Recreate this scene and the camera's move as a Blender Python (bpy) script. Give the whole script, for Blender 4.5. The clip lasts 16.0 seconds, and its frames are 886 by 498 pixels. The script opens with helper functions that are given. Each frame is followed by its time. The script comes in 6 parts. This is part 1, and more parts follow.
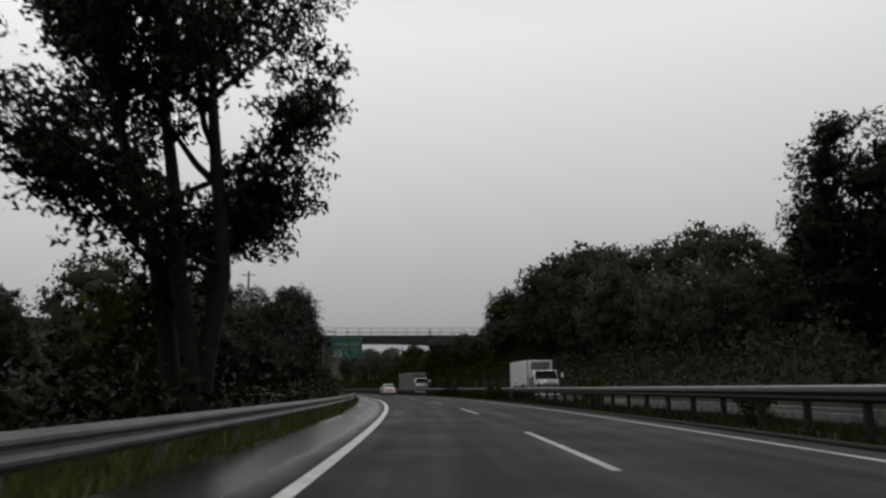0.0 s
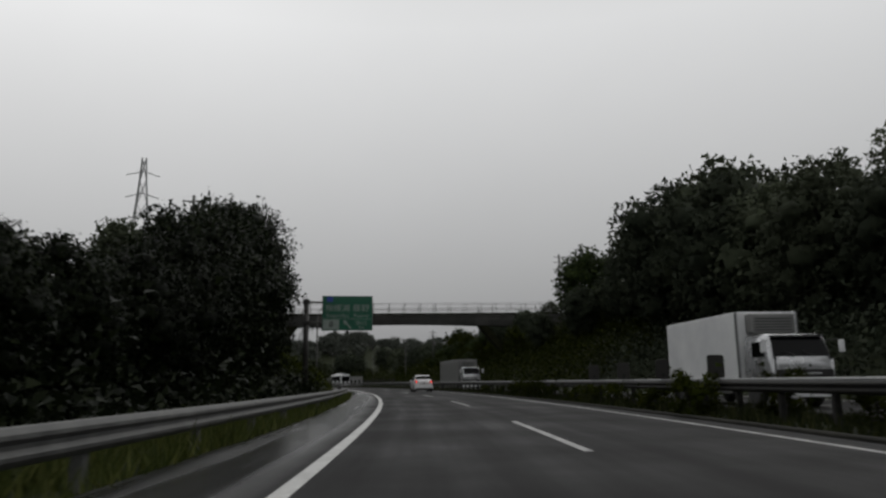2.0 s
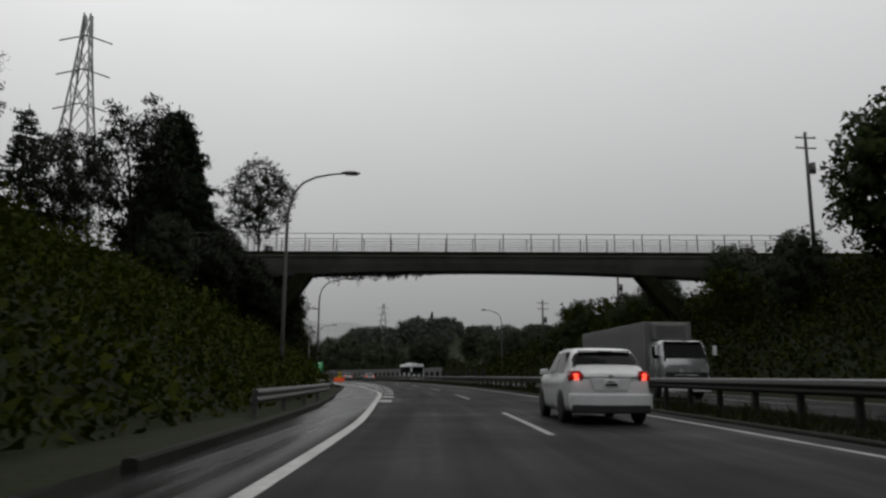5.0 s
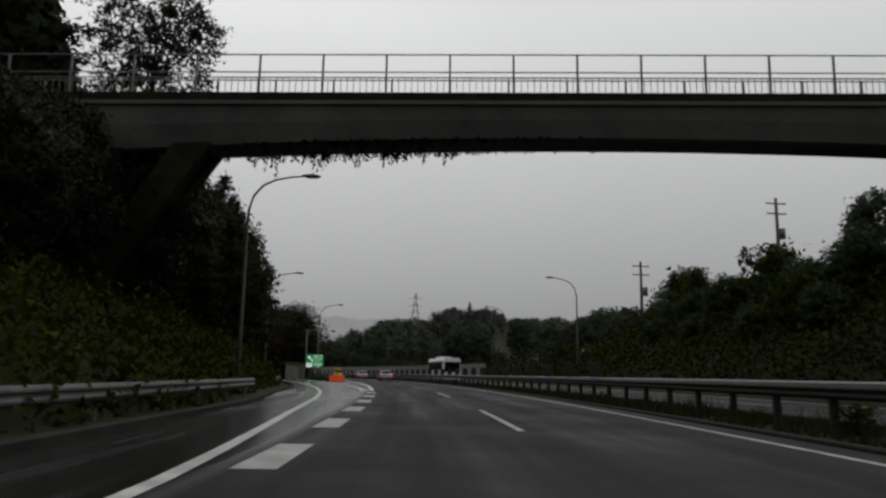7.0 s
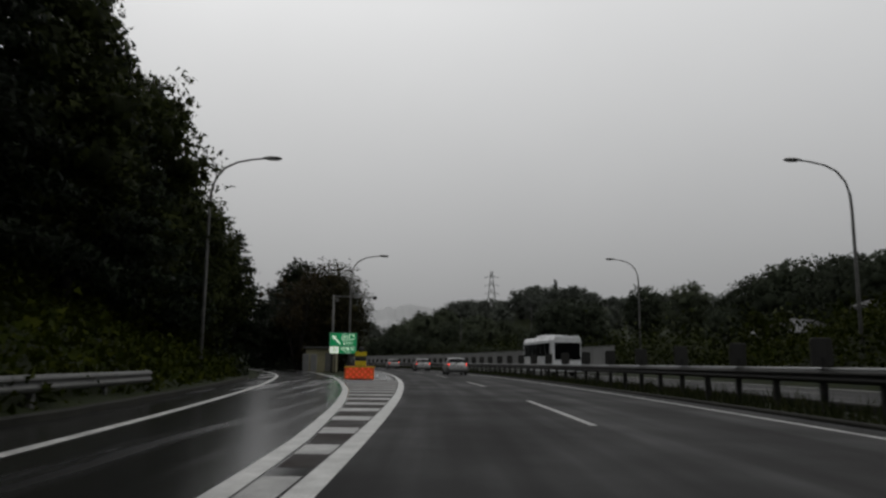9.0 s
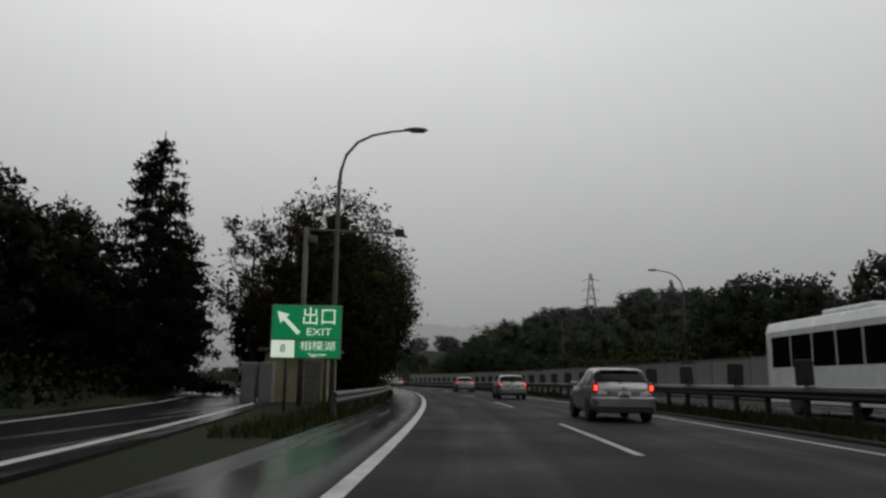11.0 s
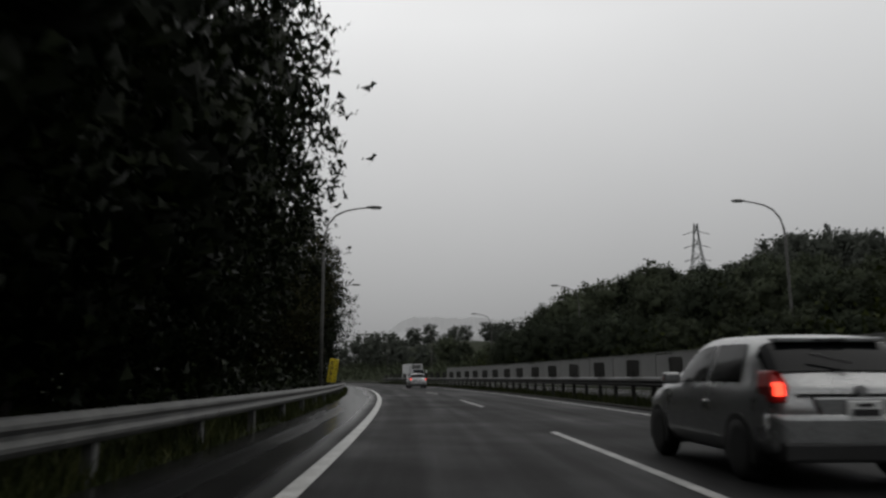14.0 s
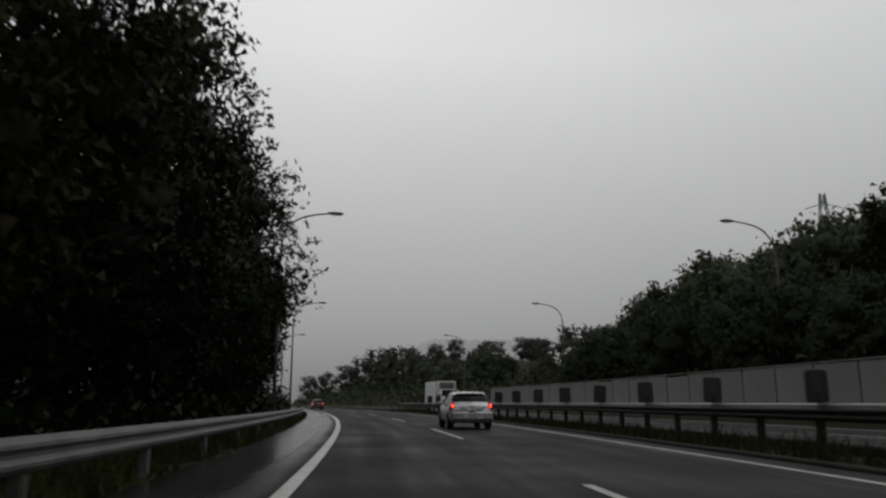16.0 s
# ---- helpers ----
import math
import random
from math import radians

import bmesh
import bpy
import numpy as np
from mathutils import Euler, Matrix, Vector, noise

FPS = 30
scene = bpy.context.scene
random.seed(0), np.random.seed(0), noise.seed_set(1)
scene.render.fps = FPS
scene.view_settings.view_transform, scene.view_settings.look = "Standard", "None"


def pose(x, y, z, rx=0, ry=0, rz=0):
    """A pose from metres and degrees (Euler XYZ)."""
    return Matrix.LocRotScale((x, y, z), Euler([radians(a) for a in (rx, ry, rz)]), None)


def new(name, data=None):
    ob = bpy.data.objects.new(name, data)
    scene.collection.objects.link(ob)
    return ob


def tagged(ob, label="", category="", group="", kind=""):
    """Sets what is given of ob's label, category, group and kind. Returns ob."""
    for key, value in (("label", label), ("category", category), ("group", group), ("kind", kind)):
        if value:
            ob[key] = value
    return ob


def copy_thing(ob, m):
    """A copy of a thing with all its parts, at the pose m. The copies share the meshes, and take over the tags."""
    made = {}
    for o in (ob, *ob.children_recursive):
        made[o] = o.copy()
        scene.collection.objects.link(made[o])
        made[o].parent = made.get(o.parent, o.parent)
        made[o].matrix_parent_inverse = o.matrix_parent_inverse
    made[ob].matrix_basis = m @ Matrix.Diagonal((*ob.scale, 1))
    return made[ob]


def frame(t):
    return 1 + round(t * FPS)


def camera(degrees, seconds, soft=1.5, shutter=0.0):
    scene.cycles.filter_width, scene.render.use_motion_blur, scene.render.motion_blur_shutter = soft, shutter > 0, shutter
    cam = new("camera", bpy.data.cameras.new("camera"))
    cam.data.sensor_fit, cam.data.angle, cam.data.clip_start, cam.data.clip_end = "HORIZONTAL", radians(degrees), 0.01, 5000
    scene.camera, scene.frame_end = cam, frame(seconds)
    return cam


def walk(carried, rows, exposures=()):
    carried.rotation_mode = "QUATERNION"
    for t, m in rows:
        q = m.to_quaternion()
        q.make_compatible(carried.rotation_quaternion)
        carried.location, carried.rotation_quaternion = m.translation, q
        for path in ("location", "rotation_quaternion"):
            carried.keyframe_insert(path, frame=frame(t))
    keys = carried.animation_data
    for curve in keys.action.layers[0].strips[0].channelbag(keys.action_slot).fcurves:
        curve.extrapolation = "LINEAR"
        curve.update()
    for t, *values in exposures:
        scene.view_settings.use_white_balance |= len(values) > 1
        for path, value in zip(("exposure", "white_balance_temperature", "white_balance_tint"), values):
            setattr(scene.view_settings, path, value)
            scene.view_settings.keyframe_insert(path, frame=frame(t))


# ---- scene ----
cam = camera(62.0, 16.0, soft=2.5, shutter=0.15)


def view(x, y, z, yaw, pitch, lean):
    """A pose from the place, the heading, the upward tilt and the lean about the line of sight."""
    return pose(x, y, z, 0, 0, yaw) @ pose(0, 0, 0, 90 + pitch) @ pose(0, 0, 0, 0, 0, lean)


# seconds, x, y, z, heading, tilt, lean
PATH = [
    (0.0, 0.034, 0.000, 1.004, -0.34, 10.69, -0.52),
    (0.5, -0.013, 9.704, 1.004, -0.23, 9.47, -0.91),
    (1.0, -0.342, 19.343, 1.004, 0.49, 9.55, -1.39),
    (1.5, -0.664, 28.922, 1.004, 3.10, 10.70, -0.35),
    (2.0, -1.314, 38.424, 1.004, 3.17, 10.20, -0.76),
    (2.5, -1.945, 47.913, 1.004, 3.83, 9.83, -1.00),
    (3.0, -2.824, 57.415, 1.004, 5.89, 9.55, -0.45),
    (3.5, -3.880, 66.932, 1.004, 7.22, 9.98, 0.77),
    (4.0, -5.106, 76.463, 1.004, 8.31, 9.92, 0.62),
    (4.5, -6.511, 86.006, 1.004, 9.38, 9.85, 0.47),
    (5.0, -8.092, 95.564, 1.004, 10.44, 9.79, 0.32),
    (5.5, -9.849, 105.134, 1.004, 11.48, 9.72, 0.17),
    (6.0, -11.779, 114.714, 1.004, 12.51, 9.66, 0.02),
    (6.5, -13.876, 124.360, 1.004, 12.43, 10.83, -0.58),
    (7.0, -16.199, 134.118, 1.004, 13.35, 9.67, 0.91),
    (7.5, -18.849, 143.955, 1.004, 15.42, 9.50, 1.01),
    (8.0, -21.778, 153.875, 1.004, 17.02, 8.98, 1.19),
    (8.5, -24.846, 163.824, 1.004, 18.45, 8.67, 0.72),
    (9.0, -28.340, 173.617, 1.004, 19.00, 8.78, 0.60),
    (9.5, -31.682, 183.436, 1.004, 20.64, 9.13, 0.62),
    (10.0, -35.223, 193.168, 1.004, 22.30, 9.48, 0.64),
    (10.5, -38.981, 202.853, 1.004, 23.99, 9.84, 0.66),
    (11.0, -42.978, 212.527, 1.004, 25.69, 10.19, 0.68),
    (11.5, -47.209, 222.187, 1.004, 27.33, 10.54, 0.70),
    (12.0, -51.555, 231.884, 1.004, 26.00, 9.47, -0.14),
    (12.5, -56.364, 241.480, 1.004, 25.14, 9.02, -0.09),
    (13.0, -61.324, 251.147, 1.004, 26.25, 8.99, -0.08),
    (13.5, -66.490, 260.858, 1.004, 27.01, 9.65, -0.77),
    (14.0, -72.041, 270.510, 1.004, 29.02, 9.91, -0.25),
    (14.5, -77.689, 280.163, 1.004, 31.50, 10.27, 1.38),
    (15.0, -83.495, 289.685, 1.004, 29.18, 10.93, 0.33),
    (15.5, -89.673, 298.930, 1.004, 30.19, 11.25, -0.32),
    (16.0, -96.035, 308.006, 1.004, 30.59, 11.78, 0.01),
]
walk(cam, [(r[0], view(*r[1:])) for r in PATH], [(0.0, 0.22), (0.5, 0.12), (1.5, 0.08), (3.5, 0.02), (6.0, 0.02), (9.0, -0.04), (11.5, -0.08), (12.5, 0.05), (13.5, 0.05), (15.0, -0.06), (16.0, -0.14)])

# ---------------------------------------------------------------- sky and light
world = bpy.data.worlds.new("overcast_sky")
scene.world = world
world.use_nodes = True
wn = world.node_tree
wn.nodes.clear()


def wnode(kind, **inputs):
    n = wn.nodes.new(kind)
    for key, value in inputs.items():
        n.inputs[key].default_value = value
    return n


w_out = wnode("ShaderNodeOutputWorld")
w_bg = wnode("ShaderNodeBackground", Strength=1.0)
w_sky = wnode("ShaderNodeTexSky")
w_sky.sky_type = "NISHITA"
w_sky.sun_disc = False
w_sky.sun_elevation = radians(50)
w_sky.sun_rotation = radians(-40)
w_sky.air_density = 1.0
w_sky.dust_density = 6.0
w_grey = wnode("ShaderNodeHueSaturation", Saturation=0.06, Value=0.09)
w_co = wnode("ShaderNodeTexCoord")
w_sep = wnode("ShaderNodeSeparateXYZ")
w_ramp = wnode("ShaderNodeValToRGB")
cr = w_ramp.color_ramp
cr.elements[0].position = 0.0
cr.elements[0].color = (0.225, 0.228, 0.232, 1)
cr.elements[1].position = 1.0
cr.elements[1].color = (0.50, 0.50, 0.50, 1)
e = cr.elements.new(0.12)
e.color = (0.345, 0.348, 0.352, 1)
e = cr.elements.new(0.45)
e.color = (0.70, 0.705, 0.71, 1)
w_noise = wnode("ShaderNodeTexNoise", Scale=2.2, Detail=5.0, Roughness=0.6)
w_nmap = wnode("ShaderNodeMapRange")
w_nmap.inputs[3].default_value = 0.94
w_nmap.inputs[4].default_value = 1.06
w_mul = wn.nodes.new("ShaderNodeMixRGB")
w_mul.blend_type = "MULTIPLY"
w_mul.inputs[0].default_value = 1.0
w_mix = wn.nodes.new("ShaderNodeMixRGB")
w_mix.inputs[0].default_value = 0.12
wn.links.new(w_co.outputs["Generated"], w_sep.inputs[0])
wn.links.new(w_sep.outputs["Z"], w_ramp.inputs[0])
wn.links.new(w_co.outputs["Generated"], w_noise.inputs["Vector"])
wn.links.new(w_noise.outputs["Fac"], w_nmap.inputs[0])
wn.links.new(w_ramp.outputs[0], w_mul.inputs[1])
wn.links.new(w_nmap.outputs[0], w_mul.inputs[2])
wn.links.new(w_sky.outputs[0], w_grey.inputs["Color"])
wn.links.new(w_mul.outputs[0], w_mix.inputs[1])
wn.links.new(w_grey.outputs[0], w_mix.inputs[2])
wn.links.new(w_mix.outputs[0], w_bg.inputs["Color"])
wn.links.new(w_bg.outputs[0], w_out.inputs["Surface"])
sun_data = bpy.data.lights.new("sun", "SUN")
sun_data.energy = 0.5
sun_data.angle = radians(60)
sun_data.color = (1.0, 0.98, 0.95)
sun = new("sun", sun_data)
sun.matrix_world = pose(0, 0, 60, 40, 0, 140)

# ---------------------------------------------------------------- the line of the road
# bend of the left lane, every 30 m, in 1/m; s runs along the lane, lat is to its left
BEND = np.array([155.9, 184.9, 194.9, 183.5, 172.3, 169.3, 197.7, 209.4, 180.4, 185.3, 189.0, 188.3, 173.2, 150, 140, 130, 120, 110]) * 1e-5
S_GRID = np.arange(-200.0, 900.0, 1.0)
_bend = np.where(S_GRID < 0, BEND[0] * 0.5, np.interp(S_GRID, np.arange(len(BEND)) * 30.0, BEND))
_bend[S_GRID > 520] = 0.0
_th = np.cumsum(_bend)
_th -= np.interp(0, S_GRID, _th)
_px = np.cumsum(-np.sin(_th))
_py = np.cumsum(np.cos(_th))
_px -= np.interp(0, S_GRID, _px)
_py -= np.interp(0, S_GRID, _py)


def heading(s):
    return float(np.interp(s, S_GRID, _th))


def at(s, lat, z=0.0):
    t = heading(s)
    return Vector((np.interp(s, S_GRID, _px) - lat * math.cos(t), np.interp(s, S_GRID, _py) - lat * math.sin(t), z))


def at_np(s, lat, z):
    t = np.interp(s, S_GRID, _th)
    return np.stack([np.interp(s, S_GRID, _px) - lat * np.cos(t), np.interp(s, S_GRID, _py) - lat * np.sin(t), z + 0 * s], -1)


def spot(s, lat, z=0.0, turn=0.0):
    """A pose on the ground: local y runs along the road."""
    v = at(s, lat, z)
    return pose(v.x, v.y, v.z, 0, 0, math.degrees(heading(s)) + turn)


def lerp(s, table):
    return float(np.interp(s, [a for a, b in table], [b for a, b in table]))


LEFT_EDGE = [(-60, 1.41), (112, 1.41), (125, 1.75), (135, 1.85), (143, 2.05), (155, 2.9), (166, 3.45), (176, 4.1), (190, 5.4), (209, 7.3), (230, 9.6), (250, 12.6), (275, 17.5), (300, 24.0)]
GORE_EDGE = [(179, 1.9), (186, 2.1), (195, 2.65), (204, 3.35), (215, 4.4), (226, 5.5), (250, 8.6), (275, 13.3), (300, 19.6)]


def ramp_left(s):
    return lerp(s, LEFT_EDGE)


KERB_LEFT = [(100, 2.9), (120, 3.4), (128, 3.75), (140, 4.5), (152, 4.85), (160, 4.95), (168, 5.7), (174, 6.2), (190, 6.9), (222, 10.2)]


def kerb_left(s):
    """The left kerb, which swings out round a lay-by before the exit lane."""
    return max(ramp_left(s) + 1.4, lerp(s, KERB_LEFT)) if s > 100 else ramp_left(s) + 1.4


def foot_left(s):
    """Where the left-hand bank begins."""
    if s < 100:
        return 5.2
    return max(5.2, ramp_left(s) + 2.6, (kerb_left(s) + 1.2) if s < 222 else 0.0)


def smooth(a, b, x):
    t = np.clip((x - a) / (b - a), 0, 1)
    return t * t * (3 - 2 * t)


def height(s, lat):
    """The height of the ground beside the road."""
    if lat > 0:
        f = foot_left(s)
        steep = 0.10 + 0.75 * smooth(88, 112, s) - 0.55 * smooth(195, 235, s) - 0.15 * smooth(235, 300, s)
        top = 3.0 + 9.0 * smooth(88, 115, s) - 4 * smooth(200, 250, s) - 5 * smooth(250, 300, s)
        rise = max(0.0, lat - f) * steep
        z = top * (1 - math.exp(-rise / max(top, 0.1))) if top > 0 else 0.0
        if 3.9 < lat and s < 100:
            z -= 0.25 * float(smooth(3.9, 5.0, lat))
        return z
    a = -lat
    foot = 19.6
    steep = 0.55 + 0.4 * smooth(108, 125, s) - 0.75 * smooth(205, 235, s) + 0.1 * smooth(255, 300, s)
    top = 7 + 7 * smooth(100, 125, s) - 9.5 * smooth(205, 235, s) + 5 * smooth(245, 300, s)
    rise = max(0.0, a - foot) * steep
    return top * (1 - math.exp(-rise / max(top, 0.1)))



# ---------------------------------------------------------------- materials
def nodes_of(name):
    m = bpy.data.materials.new(name)
    m.use_nodes = True
    t = m.node_tree
    return m, t, t.nodes["Principled BSDF"]


def surface(name, a, b, rough=(0.4, 0.6), metal=0.0, scale=1.0, fine=25.0, bump=0.15, depth=0.01, spec=0.5, vary=0.0, islands=False, coat=0.0):
    """Two-scale mottling between the colours a and b, with grain in the relief."""
    m, t, p = nodes_of(name)
    co = t.nodes.new("ShaderNodeTexCoord")
    big = t.nodes.new("ShaderNodeTexNoise")
    big.inputs["Scale"].default_value = scale
    big.inputs["Detail"].default_value = 6
    big.inputs["Roughness"].default_value = 0.6
    small = t.nodes.new("ShaderNodeTexNoise")
    small.inputs["Scale"].default_value = fine
    small.inputs["Detail"].default_value = 4
    ramp = t.nodes.new("ShaderNodeValToRGB")
    ramp.color_ramp.elements[0].position, ramp.color_ramp.elements[1].position = 0.32, 0.68
    ramp.color_ramp.elements[0].color, ramp.color_ramp.elements[1].color = (*a, 1), (*b, 1)
    grain = t.nodes.new("ShaderNodeMixRGB")
    grain.blend_type = "OVERLAY"
    grain.inputs[0].default_value = 0.45
    rr = t.nodes.new("ShaderNodeMapRange")
    rr.inputs[1].default_value, rr.inputs[2].default_value = 0.3, 0.7
    rr.inputs[3].default_value, rr.inputs[4].default_value = rough
    bp = t.nodes.new("ShaderNodeBump")
    bp.inputs["Strength"].default_value = bump
    bp.inputs["Distance"].default_value = depth
    link = t.links.new
    for n in (big, small):
        link(co.outputs["Object"], n.inputs["Vector"])
    link(big.outputs["Fac"], ramp.inputs[0])
    link(ramp.outputs[0], grain.inputs[1])
    link(small.outputs["Fac"], grain.inputs[2])
    last = grain.outputs[0]
    if vary or islands:
        src = t.nodes.new("ShaderNodeNewGeometry" if islands else "ShaderNodeObjectInfo")
        v = t.nodes.new("ShaderNodeMapRange")
        v.inputs[3].default_value, v.inputs[4].default_value = 1 - vary, 1 + vary
        hs = t.nodes.new("ShaderNodeHueSaturation")
        link(src.outputs["Random Per Island" if islands else "Random"], v.inputs[0])
        link(v.outputs[0], hs.inputs["Value"])
        link(last, hs.inputs["Color"])
        last = hs.outputs[0]
    link(last, p.inputs["Base Color"])
    link(big.outputs["Fac"], rr.inputs[0])
    link(rr.outputs[0], p.inputs["Roughness"])
    link(small.outputs["Fac"], bp.inputs["Height"])
    link(bp.outputs[0], p.inputs["Normal"])
    p.inputs["Metallic"].default_value = metal
    p.inputs["Specular IOR Level"].default_value = spec
    p.inputs["Coat Weight"].default_value = coat
    return m


def leaf_material(name, dark, mid, pale, rough=0.5):
    m, t, p = nodes_of(name)
    geo = t.nodes.new("ShaderNodeNewGeometry")
    ramp = t.nodes.new("ShaderNodeValToRGB")
    ramp.color_ramp.elements[0].color, ramp.color_ramp.elements[1].color = (*dark, 1), (*pale, 1)
    e2 = ramp.color_ramp.elements.new(0.6)
    e2.color = (*mid, 1)
    co = t.nodes.new("ShaderNodeTexCoord")
    big = t.nodes.new("ShaderNodeTexNoise")
    big.inputs["Scale"].default_value = 0.5
    mixer = t.nodes.new("ShaderNodeMixRGB")
    mixer.blend_type = "MULTIPLY"
    mixer.inputs[0].default_value = 0.6
    info = t.nodes.new("ShaderNodeObjectInfo")
    hs = t.nodes.new("ShaderNodeHueSaturation")
    v = t.nodes.new("ShaderNodeMapRange")
    v.inputs[3].default_value, v.inputs[4].default_value = 0.75, 1.25
    t.links.new(geo.outputs["Random Per Island"], ramp.inputs[0])
    t.links.new(co.outputs["Object"], big.inputs["Vector"])
    t.links.new(ramp.outputs[0], mixer.inputs[1])
    t.links.new(big.outputs["Fac"], mixer.inputs[2])
    t.links.new(info.outputs["Random"], v.inputs[0])
    t.links.new(v.outputs[0], hs.inputs["Value"])
    t.links.new(mixer.outputs[0], hs.inputs["Color"])
    t.links.new(hs.outputs[0], p.inputs["Base Color"])
    p.inputs["Roughness"].default_value = rough
    p.inputs["Specular IOR Level"].default_value = 0.07
    thru = t.nodes.new("ShaderNodeBsdfTranslucent")
    t.links.new(hs.outputs[0], thru.inputs["Color"])
    both = t.nodes.new("ShaderNodeMixShader")
    both.inputs[0].default_value = 0.25
    t.links.new(p.outputs[0], both.inputs[1])
    t.links.new(thru.outputs[0], both.inputs[2])
    t.links.new(both.outputs[0], t.nodes["Material Output"].inputs["Surface"])
    return m


def glow(name, color, strength):
    m, t, p = nodes_of(name)
    p.inputs["Base Color"].default_value = (*color, 1)
    p.inputs["Emission Color"].default_value = (*color, 1)
    p.inputs["Emission Strength"].default_value = strength
    p.inputs["Roughness"].default_value = 0.3
    return m


def wet_asphalt(name, a, b):
    """Asphalt with worn wheel tracks, patches and pools of standing wet."""
    m, t, p = nodes_of(name)
    co = t.nodes.new("ShaderNodeTexCoord")
    uv = t.nodes.new("ShaderNodeUVMap")
    link = t.links.new

    def noise_of(scale, detail, vec):
        n = t.nodes.new("ShaderNodeTexNoise")
        n.inputs["Scale"].default_value = scale
        n.inputs["Detail"].default_value = detail
        link(vec, n.inputs["Vector"])
        return n

    stretch = t.nodes.new("ShaderNodeMapping")
    stretch.inputs["Scale"].default_value = (1.3, 0.05, 1)
    link(uv.outputs[0], stretch.inputs["Vector"])
    tracks = noise_of(1.0, 5, stretch.outputs[0])
    patch = noise_of(0.35, 6, co.outputs["Object"])
    grit = noise_of(60, 3, co.outputs["Object"])
    mixf = t.nodes.new("ShaderNodeMixRGB")
    mixf.inputs[0].default_value = 0.45
    link(tracks.outputs["Fac"], mixf.inputs[1])
    link(patch.outputs["Fac"], mixf.inputs[2])
    ramp = t.nodes.new("ShaderNodeValToRGB")
    ramp.color_ramp.elements[0].position, ramp.color_ramp.elements[1].position = 0.36, 0.64
    ramp.color_ramp.elements[0].color, ramp.color_ramp.elements[1].color = (*a, 1), (*b, 1)
    link(mixf.outputs[0], ramp.inputs[0])
    over = t.nodes.new("ShaderNodeMixRGB")
    over.blend_type = "OVERLAY"
    over.inputs[0].default_value = 0.5
    link(ramp.outputs[0], over.inputs[1])
    link(grit.outputs["Fac"], over.inputs[2])
    link(over.outputs[0], p.inputs["Base Color"])
    rr = t.nodes.new("ShaderNodeMapRange")
    rr.inputs[1].default_value, rr.inputs[2].default_value = 0.36, 0.66
    rr.inputs[3].default_value, rr.inputs[4].default_value = 0.5, 0.85
    link(mixf.outputs[0], rr.inputs[0])
    # standing water along the low inner edge of the bend
    sep = t.nodes.new("ShaderNodeSeparateXYZ")
    link(uv.outputs[0], sep.inputs[0])
    pool = t.nodes.new("ShaderNodeMapRange")
    pool.inputs[1].default_value, pool.inputs[2].default_value = 1.3, 2.1
    link(sep.outputs["X"], pool.inputs[0])
    edge = t.nodes.new("ShaderNodeMath")
    edge.operation = "MULTIPLY"
    link(pool.outputs[0], edge.inputs[0])
    link(tracks.outputs["Fac"], edge.inputs[1])
    thin = t.nodes.new("ShaderNodeMapRange")
    thin.inputs[1].default_value, thin.inputs[2].default_value = 0.15, 0.5
    link(edge.outputs[0], thin.inputs[0])
    wetmix = t.nodes.new("ShaderNodeMix")
    wetmix.inputs[3].default_value = 0.17
    link(thin.outputs[0], wetmix.inputs[0])
    link(rr.outputs[0], wetmix.inputs[2])
    link(wetmix.outputs[0], p.inputs["Roughness"])
    shine = t.nodes.new("ShaderNodeMapRange")
    shine.inputs[3].default_value, shine.inputs[4].default_value = 0.08, 0.5
    link(thin.outputs[0], shine.inputs[0])
    link(shine.outputs[0], p.inputs["Specular IOR Level"])
    bp = t.nodes.new("ShaderNodeBump")
    bp.inputs["Strength"].default_value = 0.25
    bp.inputs["Distance"].default_value = 0.006
    link(grit.outputs["Fac"], bp.inputs["Height"])
    link(bp.outputs[0], p.inputs["Normal"])
    p.inputs["Specular IOR Level"].default_value = 0.22
    return m


M_ROAD = wet_asphalt("wet_asphalt", (0.007, 0.007, 0.0074), (0.017, 0.017, 0.017))
M_ROAD2 = wet_asphalt("wet_asphalt_far", (0.011, 0.011, 0.0115), (0.024, 0.024, 0.0235))
M_PAINT = surface("worn_white_paint", (0.30, 0.30, 0.29), (0.58, 0.58, 0.565), (0.35, 0.6), scale=2.5, fine=40, bump=0.2)
M_GROUND = surface("wet_soil_and_grass", (0.010, 0.013, 0.006), (0.024, 0.030, 0.012), (0.7, 0.95), scale=0.6, fine=9, bump=0.6, depth=0.08, spec=0.08)
M_STEEL = surface("galvanised_steel", (0.16, 0.165, 0.165), (0.27, 0.275, 0.275), (0.35, 0.55), metal=0.6, scale=3, fine=60, bump=0.05)
M_RAIL = surface("weathered_rail_steel", (0.060, 0.061, 0.060), (0.135, 0.136, 0.132), (0.5, 0.7), metal=0.35, scale=2.2, fine=50, bump=0.1, spec=0.3)
M_STEEL_DULL = surface("weathered_dark_steel", (0.07, 0.07, 0.068), (0.13, 0.128, 0.12), (0.45, 0.7), metal=0.35, scale=4, fine=50, bump=0.1)
M_RAIL_DARK = surface("dirty_dark_rail_steel", (0.014, 0.014, 0.0135), (0.034, 0.033, 0.031), (0.5, 0.75), metal=0.0, scale=4, fine=50, bump=0.1, spec=0.12)
M_BOARD = surface("mossy_black_board", (0.008, 0.008, 0.007), (0.022, 0.021, 0.018), (0.6, 0.9), scale=3, fine=30, bump=0.4)
